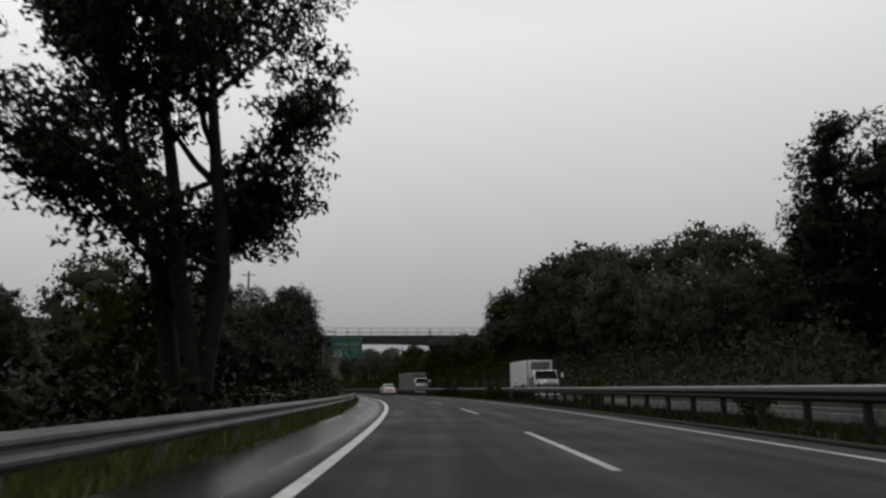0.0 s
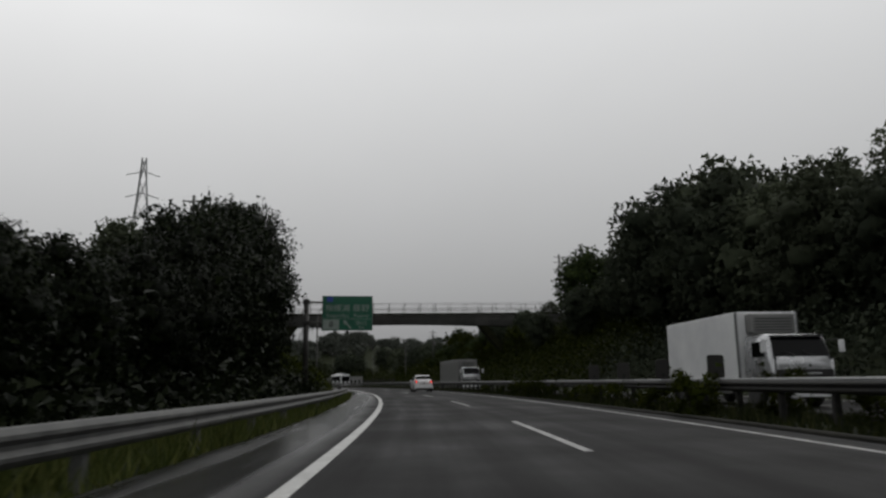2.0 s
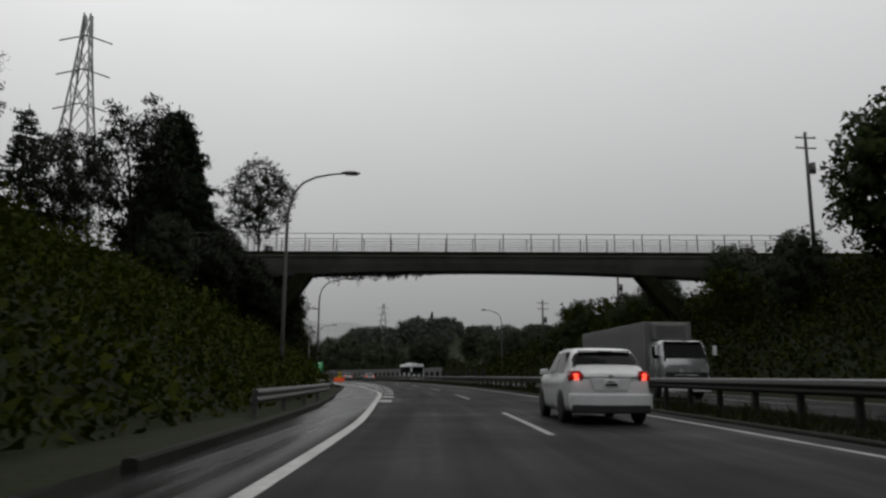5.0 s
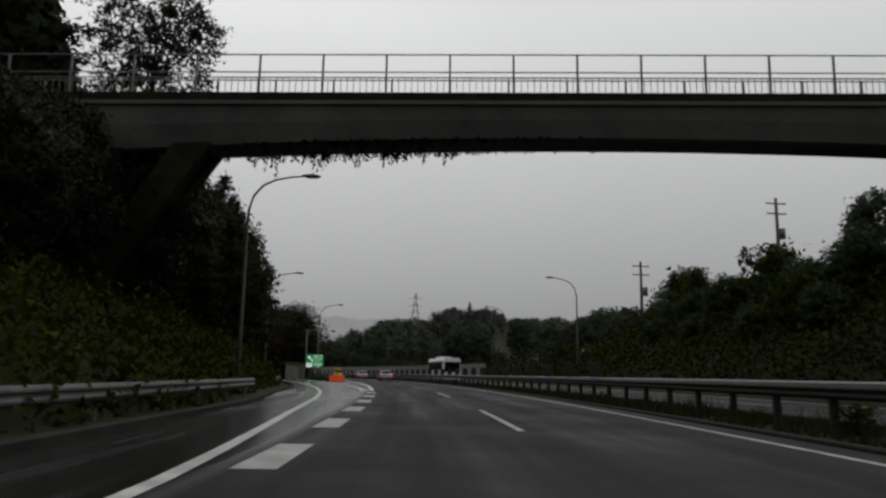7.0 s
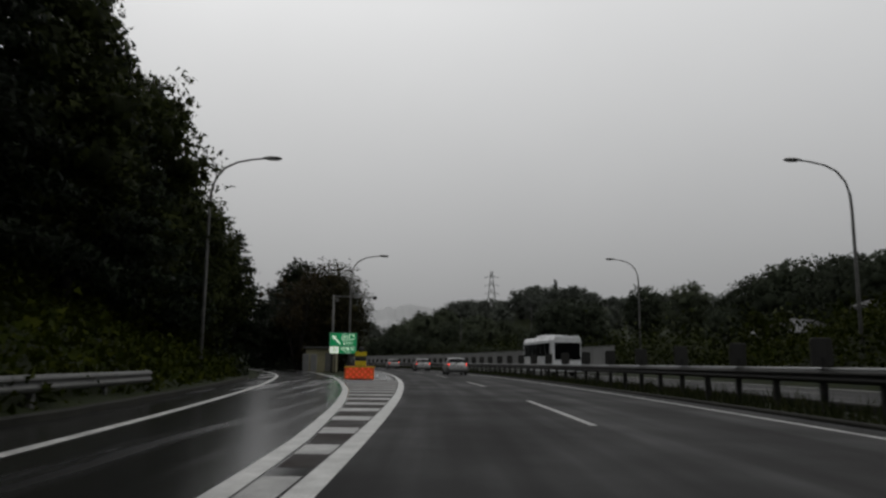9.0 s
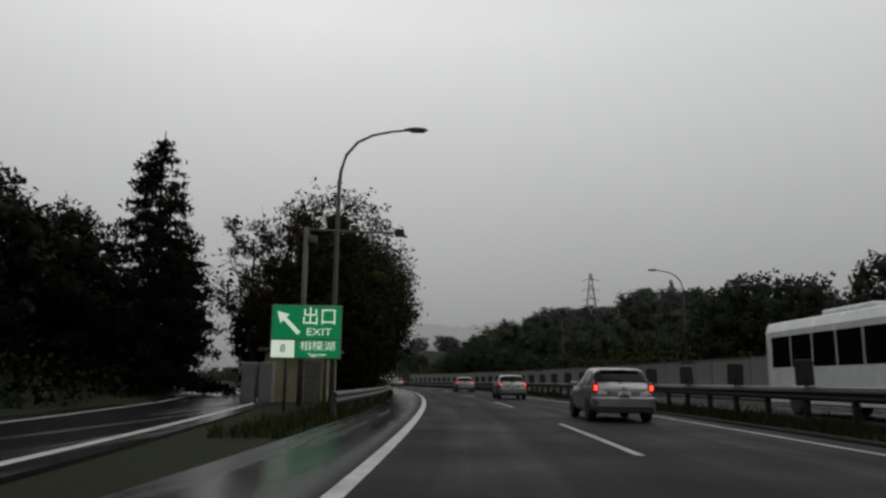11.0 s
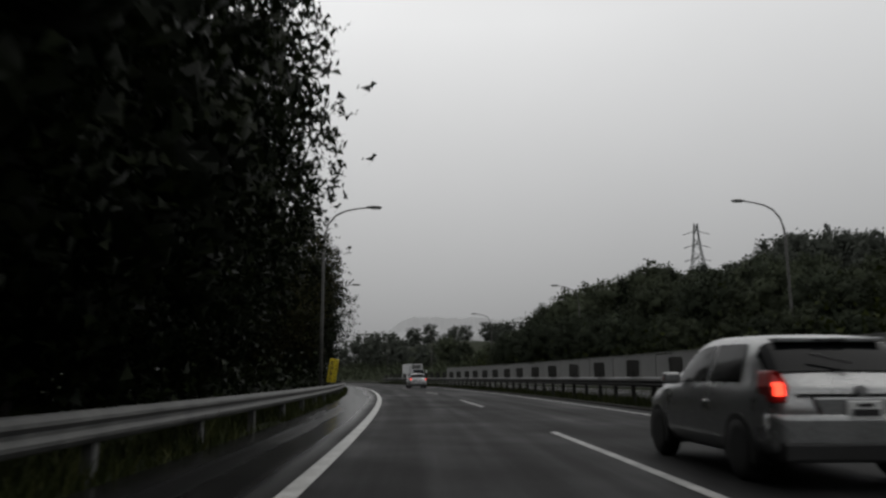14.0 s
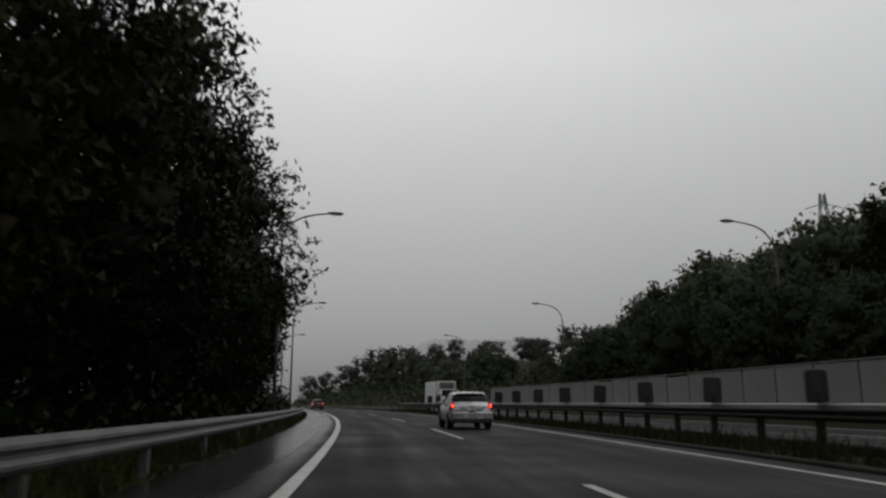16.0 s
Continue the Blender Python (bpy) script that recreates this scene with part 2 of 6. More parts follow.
M_POLE = surface("dark_painted_steel", (0.022, 0.021, 0.020), (0.048, 0.045, 0.042), (0.5, 0.7), metal=0.2, scale=5, fine=50, bump=0.1)
M_CONCRETE = surface("wet_concrete", (0.11, 0.11, 0.105), (0.22, 0.22, 0.21), (0.6, 0.9), scale=0.5, fine=14, bump=0.25, depth=0.01)
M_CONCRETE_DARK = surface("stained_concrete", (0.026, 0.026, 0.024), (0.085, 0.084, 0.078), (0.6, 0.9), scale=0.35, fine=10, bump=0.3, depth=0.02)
M_KERB = surface("mossy_dark_kerb", (0.014, 0.014, 0.012), (0.036, 0.036, 0.031), (0.7, 0.95), scale=0.8, fine=12, bump=0.3, spec=0.08)
M_MOSS = surface("black_moss", (0.007, 0.008, 0.004), (0.022, 0.023, 0.012), (0.8, 0.95), scale=1.5, fine=18, bump=0.6, depth=0.03, spec=0.06)
M_LETTER = surface("dim_reflective_letters", (0.20, 0.25, 0.22), (0.28, 0.33, 0.30), (0.4, 0.6), scale=2, fine=40, bump=0.02)
M_PANEL = surface("grey_noise_panel", (0.12, 0.122, 0.12), (0.175, 0.176, 0.17), (0.5, 0.75), scale=0.6, fine=20, bump=0.1, vary=0.05)
M_BARK = surface("wet_bark", (0.007, 0.006, 0.005), (0.020, 0.017, 0.014), (0.6, 0.9), scale=3, fine=22, bump=0.8, depth=0.03, spec=0.08)
M_LEAF = leaf_material("broad_leaves", (0.018, 0.030, 0.008), (0.034, 0.054, 0.013), (0.065, 0.092, 0.024))
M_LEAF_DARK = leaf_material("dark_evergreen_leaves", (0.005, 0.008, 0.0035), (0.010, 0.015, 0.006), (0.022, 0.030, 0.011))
M_LEAF_RUST = leaf_material("browning_leaves", (0.020, 0.015, 0.008), (0.038, 0.028, 0.012), (0.075, 0.06, 0.025))
M_LEAF_TURNING = leaf_material("turning_leaves", (0.012, 0.014, 0.005), (0.026, 0.029, 0.009), (0.056, 0.050, 0.018), 0.7)
M_LEAF_AMBER = leaf_material("olive_brown_leaves", (0.012, 0.011, 0.004), (0.024, 0.022, 0.007), (0.046, 0.042, 0.013), 0.7)
M_LEAF_IVY = leaf_material("creeper_leaves", (0.016, 0.024, 0.001), (0.027, 0.036, 0.0015), (0.045, 0.053, 0.002), 0.85)
M_LEAF_OLIVE = leaf_material("olive_leaves", (0.013, 0.018, 0.004), (0.024, 0.032, 0.006), (0.046, 0.056, 0.011), 0.7)
M_NEEDLE = leaf_material("conifer_needles", (0.006, 0.010, 0.005), (0.012, 0.019, 0.008), (0.024, 0.035, 0.015), 0.65)
M_GRASS = leaf_material("verge_grass", (0.04, 0.055, 0.015), (0.08, 0.10, 0.025), (0.15, 0.16, 0.05), 0.55)
M_GRASS_DARK = leaf_material("median_weeds", (0.018, 0.024, 0.009), (0.036, 0.045, 0.014), (0.07, 0.075, 0.028), 0.7)
M_PAINT_WORN = surface("faded_white_paint", (0.16, 0.16, 0.155), (0.46, 0.46, 0.45), (0.4, 0.7), scale=1.6, fine=40, bump=0.2)
# hillside leaf colours are lifted and greyed to stand in for rain haze
M_WOOD = leaf_material("hazed_hillside_leaves", (0.062, 0.074, 0.046), (0.074, 0.088, 0.055), (0.092, 0.106, 0.066), 0.8)
M_WOOD_DARK = leaf_material("hazed_dark_hillside_leaves", (0.042, 0.052, 0.034), (0.050, 0.062, 0.040), (0.064, 0.076, 0.048), 0.8)
# paler still: the distance haze is put into this base colour
M_FAR = leaf_material("hazed_distant_woods", (0.098, 0.110, 0.092), (0.105, 0.117, 0.098), (0.115, 0.127, 0.106), 0.8)
M_GORE = surface("red_brown_antiskid", (0.010, 0.0085, 0.008), (0.024, 0.018, 0.0155), (0.5, 0.8), scale=1.2, fine=40, bump=0.2, spec=0.12)
M_GREEN = surface("green_sign_sheet", (0.0, 0.075, 0.04), (0.0, 0.105, 0.055), (0.4, 0.6), scale=1.5, fine=40, bump=0.02)
M_WHITE = surface("white_sign_sheet", (0.62, 0.63, 0.62), (0.78, 0.78, 0.77), (0.35, 0.5), scale=2, fine=40, bump=0.02)
M_BLACK = surface("black_plastic", (0.008, 0.008, 0.008), (0.018, 0.018, 0.018), (0.4, 0.6), scale=3, fine=50, bump=0.05)
M_YELLOW = surface("yellow_sign_sheet", (0.55, 0.42, 0.0), (0.68, 0.54, 0.01), (0.35, 0.5), scale=2, fine=30, bump=0.03)
M_ORANGE = surface("orange_barrier", (0.75, 0.10, 0.015), (0.85, 0.17, 0.03), (0.35, 0.55), scale=3, fine=40, bump=0.05)
M_CARWHITE = surface("white_car_paint", (0.62, 0.63, 0.64), (0.74, 0.75, 0.76), (0.15, 0.3), scale=1.5, fine=30, bump=0.01, coat=0.6)
M_PEARL = surface("pearl_car_paint", (0.27, 0.274, 0.275), (0.35, 0.354, 0.355), (0.24, 0.36), metal=0.7, scale=1.5, fine=30, bump=0.01, coat=0.6)
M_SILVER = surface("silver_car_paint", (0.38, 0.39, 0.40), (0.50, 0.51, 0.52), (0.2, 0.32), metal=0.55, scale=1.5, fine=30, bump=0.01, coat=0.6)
M_DARKRED = surface("dark_red_car_paint", (0.05, 0.006, 0.008), (0.09, 0.012, 0.015), (0.15, 0.3), scale=1.5, fine=30, bump=0.01, coat=0.6)
M_BOX = surface("white_cargo_panel", (0.55, 0.56, 0.57), (0.70, 0.71, 0.71), (0.35, 0.55), scale=0.7, fine=20, bump=0.03)
M_TYRE = surface("tyre_rubber", (0.01, 0.01, 0.01), (0.025, 0.025, 0.024), (0.6, 0.85), scale=6, fine=60, bump=0.2)
M_RIM = surface("alloy_rim", (0.25, 0.25, 0.26), (0.4, 0.4, 0.41), (0.3, 0.45), metal=0.8, scale=5, fine=50, bump=0.02)
M_CREAM = surface("stained_cream_render", (0.15, 0.135, 0.075), (0.27, 0.25, 0.15), (0.6, 0.85), scale=0.8, fine=12, bump=0.2)
M_ROOF = surface("grey_roof_tiles", (0.055, 0.055, 0.058), (0.11, 0.11, 0.113), (0.4, 0.7), scale=1.5, fine=15, bump=0.3)
M_TAIL = glow("lit_tail_lamp", (1.0, 0.06, 0.03), 2.8)
M_TAIL_OFF = surface("red_lens", (0.25, 0.01, 0.01), (0.35, 0.015, 0.012), (0.1, 0.2), scale=5, fine=40, bump=0.01)
M_SIGNLIT = glow("lit_white_face", (0.80, 0.92, 0.76), 0.5)
M_AMBERLAMP = glow("lit_red_lamp_lens", (1.0, 0.10, 0.05), 0.55)
# no lamp: the mist over the far hills is a faint grey emission
M_MIST = glow("hills_with_mist_glow", (0.125, 0.127, 0.128), 0.38)
M_GREENLIT = glow("lit_green_face", (0.0, 0.155, 0.052), 0.7)


def glass(name, tint, rough=0.03, shine=0.5):
    m, t, p = nodes_of(name)
    p.inputs["Base Color"].default_value = (*tint, 1)
    p.inputs["Roughness"].default_value = rough
    p.inputs["Specular IOR Level"].default_value = shine
    return m


M_GLASS = glass("tinted_window_glass", (0.004, 0.0045, 0.005), 0.08, 0.11)
M_LAMPGLASS = glass("lamp_lens", (0.30, 0.31, 0.31), 0.15)


# ---------------------------------------------------------------- making meshes
class Geo:
    """Vertices and faces gathered from simple pieces."""

    def __init__(self):
        self.v, self.f, self.n = [], [], 0

    def add(self, verts, faces):
        verts = np.asarray(verts, float)
        self.v.append(verts)
        self.f += [tuple(i + self.n for i in f) for f in faces]
        self.n += len(verts)
        return self

    def box(self, lo, hi, m=None):
        x0, y0, z0 = lo
        x1, y1, z1 = hi
        v = [(x, y, z) for z in (z0, z1) for x, y in ((x0, y0), (x1, y0), (x1, y1), (x0, y1))]
        if m is not None:
            v = [tuple(m @ Vector(c)) for c in v]
        return self.add(v, [(3, 2, 1, 0), (4, 5, 6, 7), (0, 1, 5, 4), (1, 2, 6, 5), (2, 3, 7, 6), (3, 0, 4, 7)])

    def tube(self, pts, radii, sides=8, caps=True):
        pts = [Vector(p) for p in pts]
        rings = []
        for i, p in enumerate(pts):
            d = (pts[min(i + 1, len(pts) - 1)] - pts[max(i - 1, 0)]).normalized()
            a = d.orthogonal().normalized() if abs(d.z) > 0.9 else d.cross(Vector((0, 0, 1))).normalized()
            if abs(d.z) > 0.9:
                a = (Vector((1, 0, 0)) - d * d.x).normalized()
            b = d.cross(a)
            r = radii[i] if hasattr(radii, "__len__") else radii
            rings += [tuple(p + (a * math.cos(k * 2 * math.pi / sides) + b * math.sin(k * 2 * math.pi / sides)) * r) for k in range(sides)]
        f = []
        for i in range(len(pts) - 1):
            for k in range(sides):
                k2 = (k + 1) % sides
                f.append((i * sides + k, i * sides + k2, (i + 1) * sides + k2, (i + 1) * sides + k))
        if caps:
            f.append(tuple(range(sides))[::-1])
            f.append(tuple((len(pts) - 1) * sides + k for k in range(sides)))
        return self.add(rings, f)

    def loft(self, rings, closed=True, caps=True):
        n = len(rings[0])
        f = []
        for i in range(len(rings) - 1):
            for k in range(n if closed else n - 1):
                k2 = (k + 1) % n
                f.append((i * n + k, i * n + k2, (i + 1) * n + k2, (i + 1) * n + k))
        if caps:
            f.append(tuple(range(n))[::-1])
            f.append(tuple((len(rings) - 1) * n + k for k in range(n)))
        return self.add([c for r in rings for c in r], f)

    def mesh(self, name, smooth_shade=False):
        me = bpy.data.meshes.new(name)
        v = np.concatenate(self.v) if self.v else np.zeros((0, 3))
        me.from_pydata(v.tolist(), [], self.f)
        if smooth_shade:
            me.polygons.foreach_set("use_smooth", [True] * len(me.polygons))
        me.update()
        return me


def part(name, geo, material, parent, label="", smooth_shade=False):
    """Links geometry as ONE mesh object under a thing or a part."""
    me = geo if isinstance(geo, bpy.types.Mesh) else geo.mesh(name, smooth_shade)
    if not me.materials:
        me.materials.append(material)
    ob = new(name, me)
    if parent is not None:
        ob.parent = parent
    return tagged(ob, label)


def bevelled(geo, width=0.02, segments=2):
    """The same geometry as a mesh with rounded edges."""
    bm = bmesh.new()
    me = geo.mesh("tmp")
    bm.from_mesh(me)
    bpy.data.meshes.remove(me)
    bmesh.ops.remove_doubles(bm, verts=bm.verts, dist=1e-5)
    bmesh.ops.bevel(bm, geom=[e for e in bm.edges if e.calc_face_angle(0) > 0.5], offset=width, segments=segments, affect="EDGES", profile=0.6)
    out = bpy.data.meshes.new("part")
    bm.to_mesh(out)
    bm.free()
    return out


def thing(name, m, label, category, group="", kind=""):
    ob = new(name)
    ob.empty_display_size = 0.3
    ob.matrix_world = m
    return tagged(ob, label, category, group, kind)


def ribbon(lat_of, s0, s1, step, z=0.0, uv=True):
    """A strip along the road; lat_of(s) gives its cross-section's lats."""
    ss = np.arange(s0, s1 + step * 0.5, step)
    v, f, uvs = [], [], []
    for s in ss:
        for lt in lat_of(s):
            v.append(tuple(at(s, lt, z)))
            uvs.append((lt, s))
    n = len(lat_of(s0))
    for i in range(len(ss) - 1):
        for k in range(n - 1):
            f.append((i * n + k + 1, i * n + k, (i + 1) * n + k, (i + 1) * n + k + 1))
    me = bpy.data.meshes.new("strip")
    me.from_pydata(v, [], f)
    lay = me.uv_layers.new(name="UVMap")
    for lp in me.loops:
        lay.data[lp.index].uv = uvs[lp.vertex_index]
    me.update()
    return me


def slab(me, depth):
    """Gives a strip a thickness below its surface."""
    bm = bmesh.new()
    bm.from_mesh(me)
    edge = [e for e in bm.edges if e.is_boundary]
    made = bmesh.ops.extrude_edge_only(bm, edges=edge)
    for v in made["geom"]:
        if isinstance(v, bmesh.types.BMVert):
            v.co.z -= depth
    bm.to_mesh(me)
    bm.free()
    return me


# ---------------------------------------------------------------- ground, roads
def hills(x, y):
    """Low wooded hills past the end of the road and behind the banks."""
    z = 0.0
    for hx, hy, r, h in ((-72, 434, 36, 11), (-32, 408, 36, 4), (50, 350, 60, 4), (-105, 440, 30, 6), (-216, 540, 40, 8), (95, 250, 50, 10), (80, 130, 40, 10), (70, 60, 45, 8)):
        z += h * math.exp(-((x - hx) ** 2 + (y - hy) ** 2) / (r * r))
    return z


def ground_z(s, lat):
    p = at(s, lat)
    near = float(smooth(24, 60, abs(lat)))
    road_low = -0.07 if (-19.3 < lat < max(3.9, kerb_left(s))) else 0.0
    return height(s, lat) + road_low + hills(p.x, p.y) * near


def build_ground():
    lats = [-260, -200, -160, -130, -105, -85, -70, -58, -48, -40, -34, -30, -27, -24.5, -22.5, -21, -20, -19.2, -17, -13, -9.6, -8.2, -6.8, -4, 0, 3.4, 4.2, 5, 6, 7, 8, 9.2, 10.5, 12, 14, 16, 18.5, 21, 24, 28, 33, 40, 48, 58, 70, 90, 115, 150, 200]
    ss = np.arange(-140, 641, 5.0)
    v, f = [], []
    for s in ss:
        for lt in lats:
            p = at(s, lt)
            bumpy = noise.noise(Vector((p.x * 0.13, p.y * 0.13, 0))) * 0.35 * float(smooth(20.5, 26, abs(lt)) if lt < 0 else smooth(8, 14, lt))
            v.append((p.x, p.y, ground_z(s, lt) + bumpy))
    n = len(lats)
    for i in range(len(ss) - 1):
        for k in range(n - 1):
            f.append((i * n + k, i * n + k + 1, (i + 1) * n + k + 1, (i + 1) * n + k))
    ring = [i * n for i in range(len(ss))] + [(len(ss) - 1) * n + k for k in range(1, n)] + [i * n + n - 1 for i in range(len(ss) - 2, -1, -1)] + [k for k in range(n - 2, 0, -1)]
    cx, cy = -60, 230
    base = len(v)
    for i in ring:
        x, y, z = v[i]
        d = math.hypot(x - cx, y - cy)
        v.append((cx + (x - cx) / d * 3000, cy + (y - cy) / d * 3000, -2))
    m = len(ring)
    for k in range(m):
        k2 = (k + 1) % m
        f.append((ring[k2], ring[k], base + k, base + k2))
    me = bpy.data.meshes.new("ground")
    me.from_pydata(v, [], f)
    me.polygons.foreach_set("use_smooth", [True] * len(me.polygons))
    me.materials.append(M_GROUND)
    return tagged(new("ground", me), "wet grassy ground with rising wooded banks", "ground", kind="structure")


build_ground()


def road_lats(s):
    left = (max(3.35, kerb_left(s) - 0.08) if s > 100 else 3.35) if s < 222 else 3.35
    return [-6.75, -5, -3, -1, 0.5, 1.41, 2.4, left]


road = part("road", slab(ribbon(road_lats, -120, 620, 4), 0.12), M_ROAD, None)
tagged(road, "wet dark asphalt carriageway of two lanes", "road", kind="structure")
opposite = part("opposite_road", slab(ribbon(lambda s: [-19.0, -16, -13, -9.9], -120, 620, 4), 0.12), M_ROAD2, None)
tagged(opposite, "wet asphalt carriageway for oncoming traffic", "road", kind="structure")


def ramp_lats(s):
    return [lerp(s, GORE_EDGE) - 0.6, lerp(s, GORE_EDGE) + 1.5, ramp_left(s) + 1.2]


ramp = part("exit_ramp", slab(ribbon(ramp_lats, 222, 300, 3), 0.12), M_ROAD, None)
tagged(ramp, "wet asphalt exit ramp curving away", "road", kind="structure")


def marking(name, lat, s0, s1, width, parent, step=2.5, z=0.006, paint=None):
    f = lat if callable(lat) else (lambda s: lat)
    return part(name, ribbon(lambda s: [f(s) - width / 2, f(s) + width / 2], s0, s1, min(step, (s1 - s0) / 2), z), paint or M_PAINT, parent)


marking("edge_line", lambda s: ramp_left(s), -60, 222, 0.20, road)
marking("edge_line", lambda s: ramp_left(s), 222, 298, 0.18, ramp)
marking("edge_line", 1.38, 179.5, 222, 0.25, road)
marking("edge_line", 1.41, 222, 600, 0.20, road)
marking("edge_line", lambda s: lerp(s, GORE_EDGE), 179, 222, 0.23, road)
marking("edge_line", lambda s: lerp(s, GORE_EDGE), 222, 298, 0.22, ramp)
marking("edge_line", -6.0, -60, 600, 0.15, road, paint=M_PAINT_WORN)
marking("edge_line", -10.9, -60, 600, 0.18, opposite)
marking("edge_line", -18.2, -60, 600, 0.18, opposite)
for k in range(-3, 28):
    marking("lane_dash", -2.25, 9.2 + 20 * k, 17.2 + 20 * k, 0.14, road, 4, paint=M_PAINT_WORN)
    marking("lane_dash", -14.5, 4 + 20 * k, 12 + 20 * k, 0.15, opposite, 4, paint=M_PAINT_WORN)
for k in range(9):
    marking("wide_dash", 1.38, 125.1 + 6.1 * k, 127.9 + 6.1 * k, 0.50, road, 1.4, paint=M_PAINT_WORN)
part("gore_patch", ribbon(lambda s: [1.53, max(1.58, lerp(s, GORE_EDGE) - 0.16)], 184, 221, 2.0, 0.004), M_GORE, road, "reddish-brown worn anti-skid surface")


def gore_stripe(s0, s1):
    """A white bar across the nose of the exit."""
    a, b0, b1 = 1.53, lerp(s0, GORE_EDGE) - 0.15, lerp(s1, GORE_EDGE) - 0.15
    me = bpy.data.meshes.new("gore_stripe")
    me.from_pydata([tuple(at(s0, a, 0.009)), tuple(at(s0, b0, 0.009)), tuple(at(s1, b1, 0.009)), tuple(at(s1, a, 0.009))], [], [(0, 3, 2, 1)])
    return part("gore_stripe", me, M_PAINT_WORN, road)


gore_stripe(179.6, 183.4)
for k in range(15):
    gore_stripe(185.0 + 2.4 * k, 185.95 + 2.4 * k)


def kerb(s0, s1, lat, name="kerb", tall=0.14):
    g = Geo()
    f = lat if callable(lat) else (lambda s: lat)
    ss = np.arange(s0, s1, 2.0)
    g.loft([[tuple(at(s, f(s) + dx, z)) for dx, z in ((-0.09, -0.1), (0.09, -0.1), (0.09, tall - 0.03), (0.06, tall), (-0.06, tall), (-0.09, tall - 0.03))] for s in ss])
    return tagged(part(name, g, M_KERB, None), "low wet concrete kerb beside the carriageway", "kerb", kind="structure")


kerb(-60, 600, -6.9, tall=0.07)
kerb(-60, 600, -9.75)
kerb(104, 222, kerb_left)

# ---------------------------------------------------------------- trees and plants
def leaf_faces(rng, centres, size, droop=0.35, slim=0.5, out=None):
    """One pointed leaf spray about each centre, shaded by the way its clump faces."""
    n = len(centres)
    d = rng.normal(size=(n, 3))
    d[:, 2] -= droop
    d /= np.linalg.norm(d, axis=1, keepdims=True)
    side = np.cross(d, rng.normal(size=(n, 3)))
    side /= np.linalg.norm(side, axis=1, keepdims=True) + 1e-9
    ln = size * rng.uniform(0.6, 1.4, (n, 1))
    if out is None:
        out = np.array([0, 0, 1.0]) + rng.normal(size=(n, 3)) * 0.35
    out = out + rng.normal(size=(n, 3)) * 0.14
    out /= np.linalg.norm(out, axis=1, keepdims=True) + 1e-9
    flip = np.sum(np.cross(side, d) * out, axis=1, keepdims=True) < 0
    side = np.where(flip, -side, side)
    v = np.stack([centres - d * ln * 0.45 - side * ln * slim * 0.6, centres - d * ln * 0.3 + side * ln * slim * 0.6, centres + d * ln * 0.7], 1).reshape(-1, 3)
    return v, np.repeat(out, 3, axis=0)


def leaf_mesh(name, rng, centres, size, material, droop=0.35, slim=0.5, out=None, extra=None):
    v, nrm = leaf_faces(rng, np.asarray(centres), size, droop, slim, out)
    if extra is not None:
        v, nrm = np.concatenate([v, extra[0]]), np.concatenate([nrm, extra[1]])
    me = bpy.data.meshes.new(name)
    me.from_pydata(v.tolist(), [], np.arange(len(v)).reshape(-1, 3).tolist())
    me.polygons.foreach_set("use_smooth", [True] * len(me.polygons))
    me.normals_split_custom_set_from_vertices(nrm.tolist())
    me.materials.append(material)
    return me


def limb(rng, g, start, way, length, r0, bend=0.35, steps=5, lift=0.15):
    """A tapered, crooked limb; gives its points."""
    pts, d = [Vector(start)], Vector(way).normalized()
    for i in range(steps):
        d = (d + Vector(rng.normal(size=3)) * bend * 0.5 + Vector((0, 0, lift))).normalized()
        pts.append(pts[-1] + d * length / steps)
    g.tube(pts, [r0 * (1 - 0.82 * i / steps) for i in range(steps + 1)], 4 if steps > 3 else 3, False)
    return pts


def ball(rng, n):
    """Points in a unit ball, denser towards its skin."""
    d = rng.normal(size=(n, 3))
    d /= np.linalg.norm(d, axis=1, keepdims=True)
    return d * rng.uniform(0, 1, (n, 1)) ** 0.45


def company(points, reach):
    """How many others stand within reach of each point."""
    out = []
    for k in range(0, len(points), 400):
        d = np.linalg.norm(points[k:k + 400, None] - points[None], axis=2)
        out.append((d < reach).sum(1) - 1)
    return np.concatenate(out)


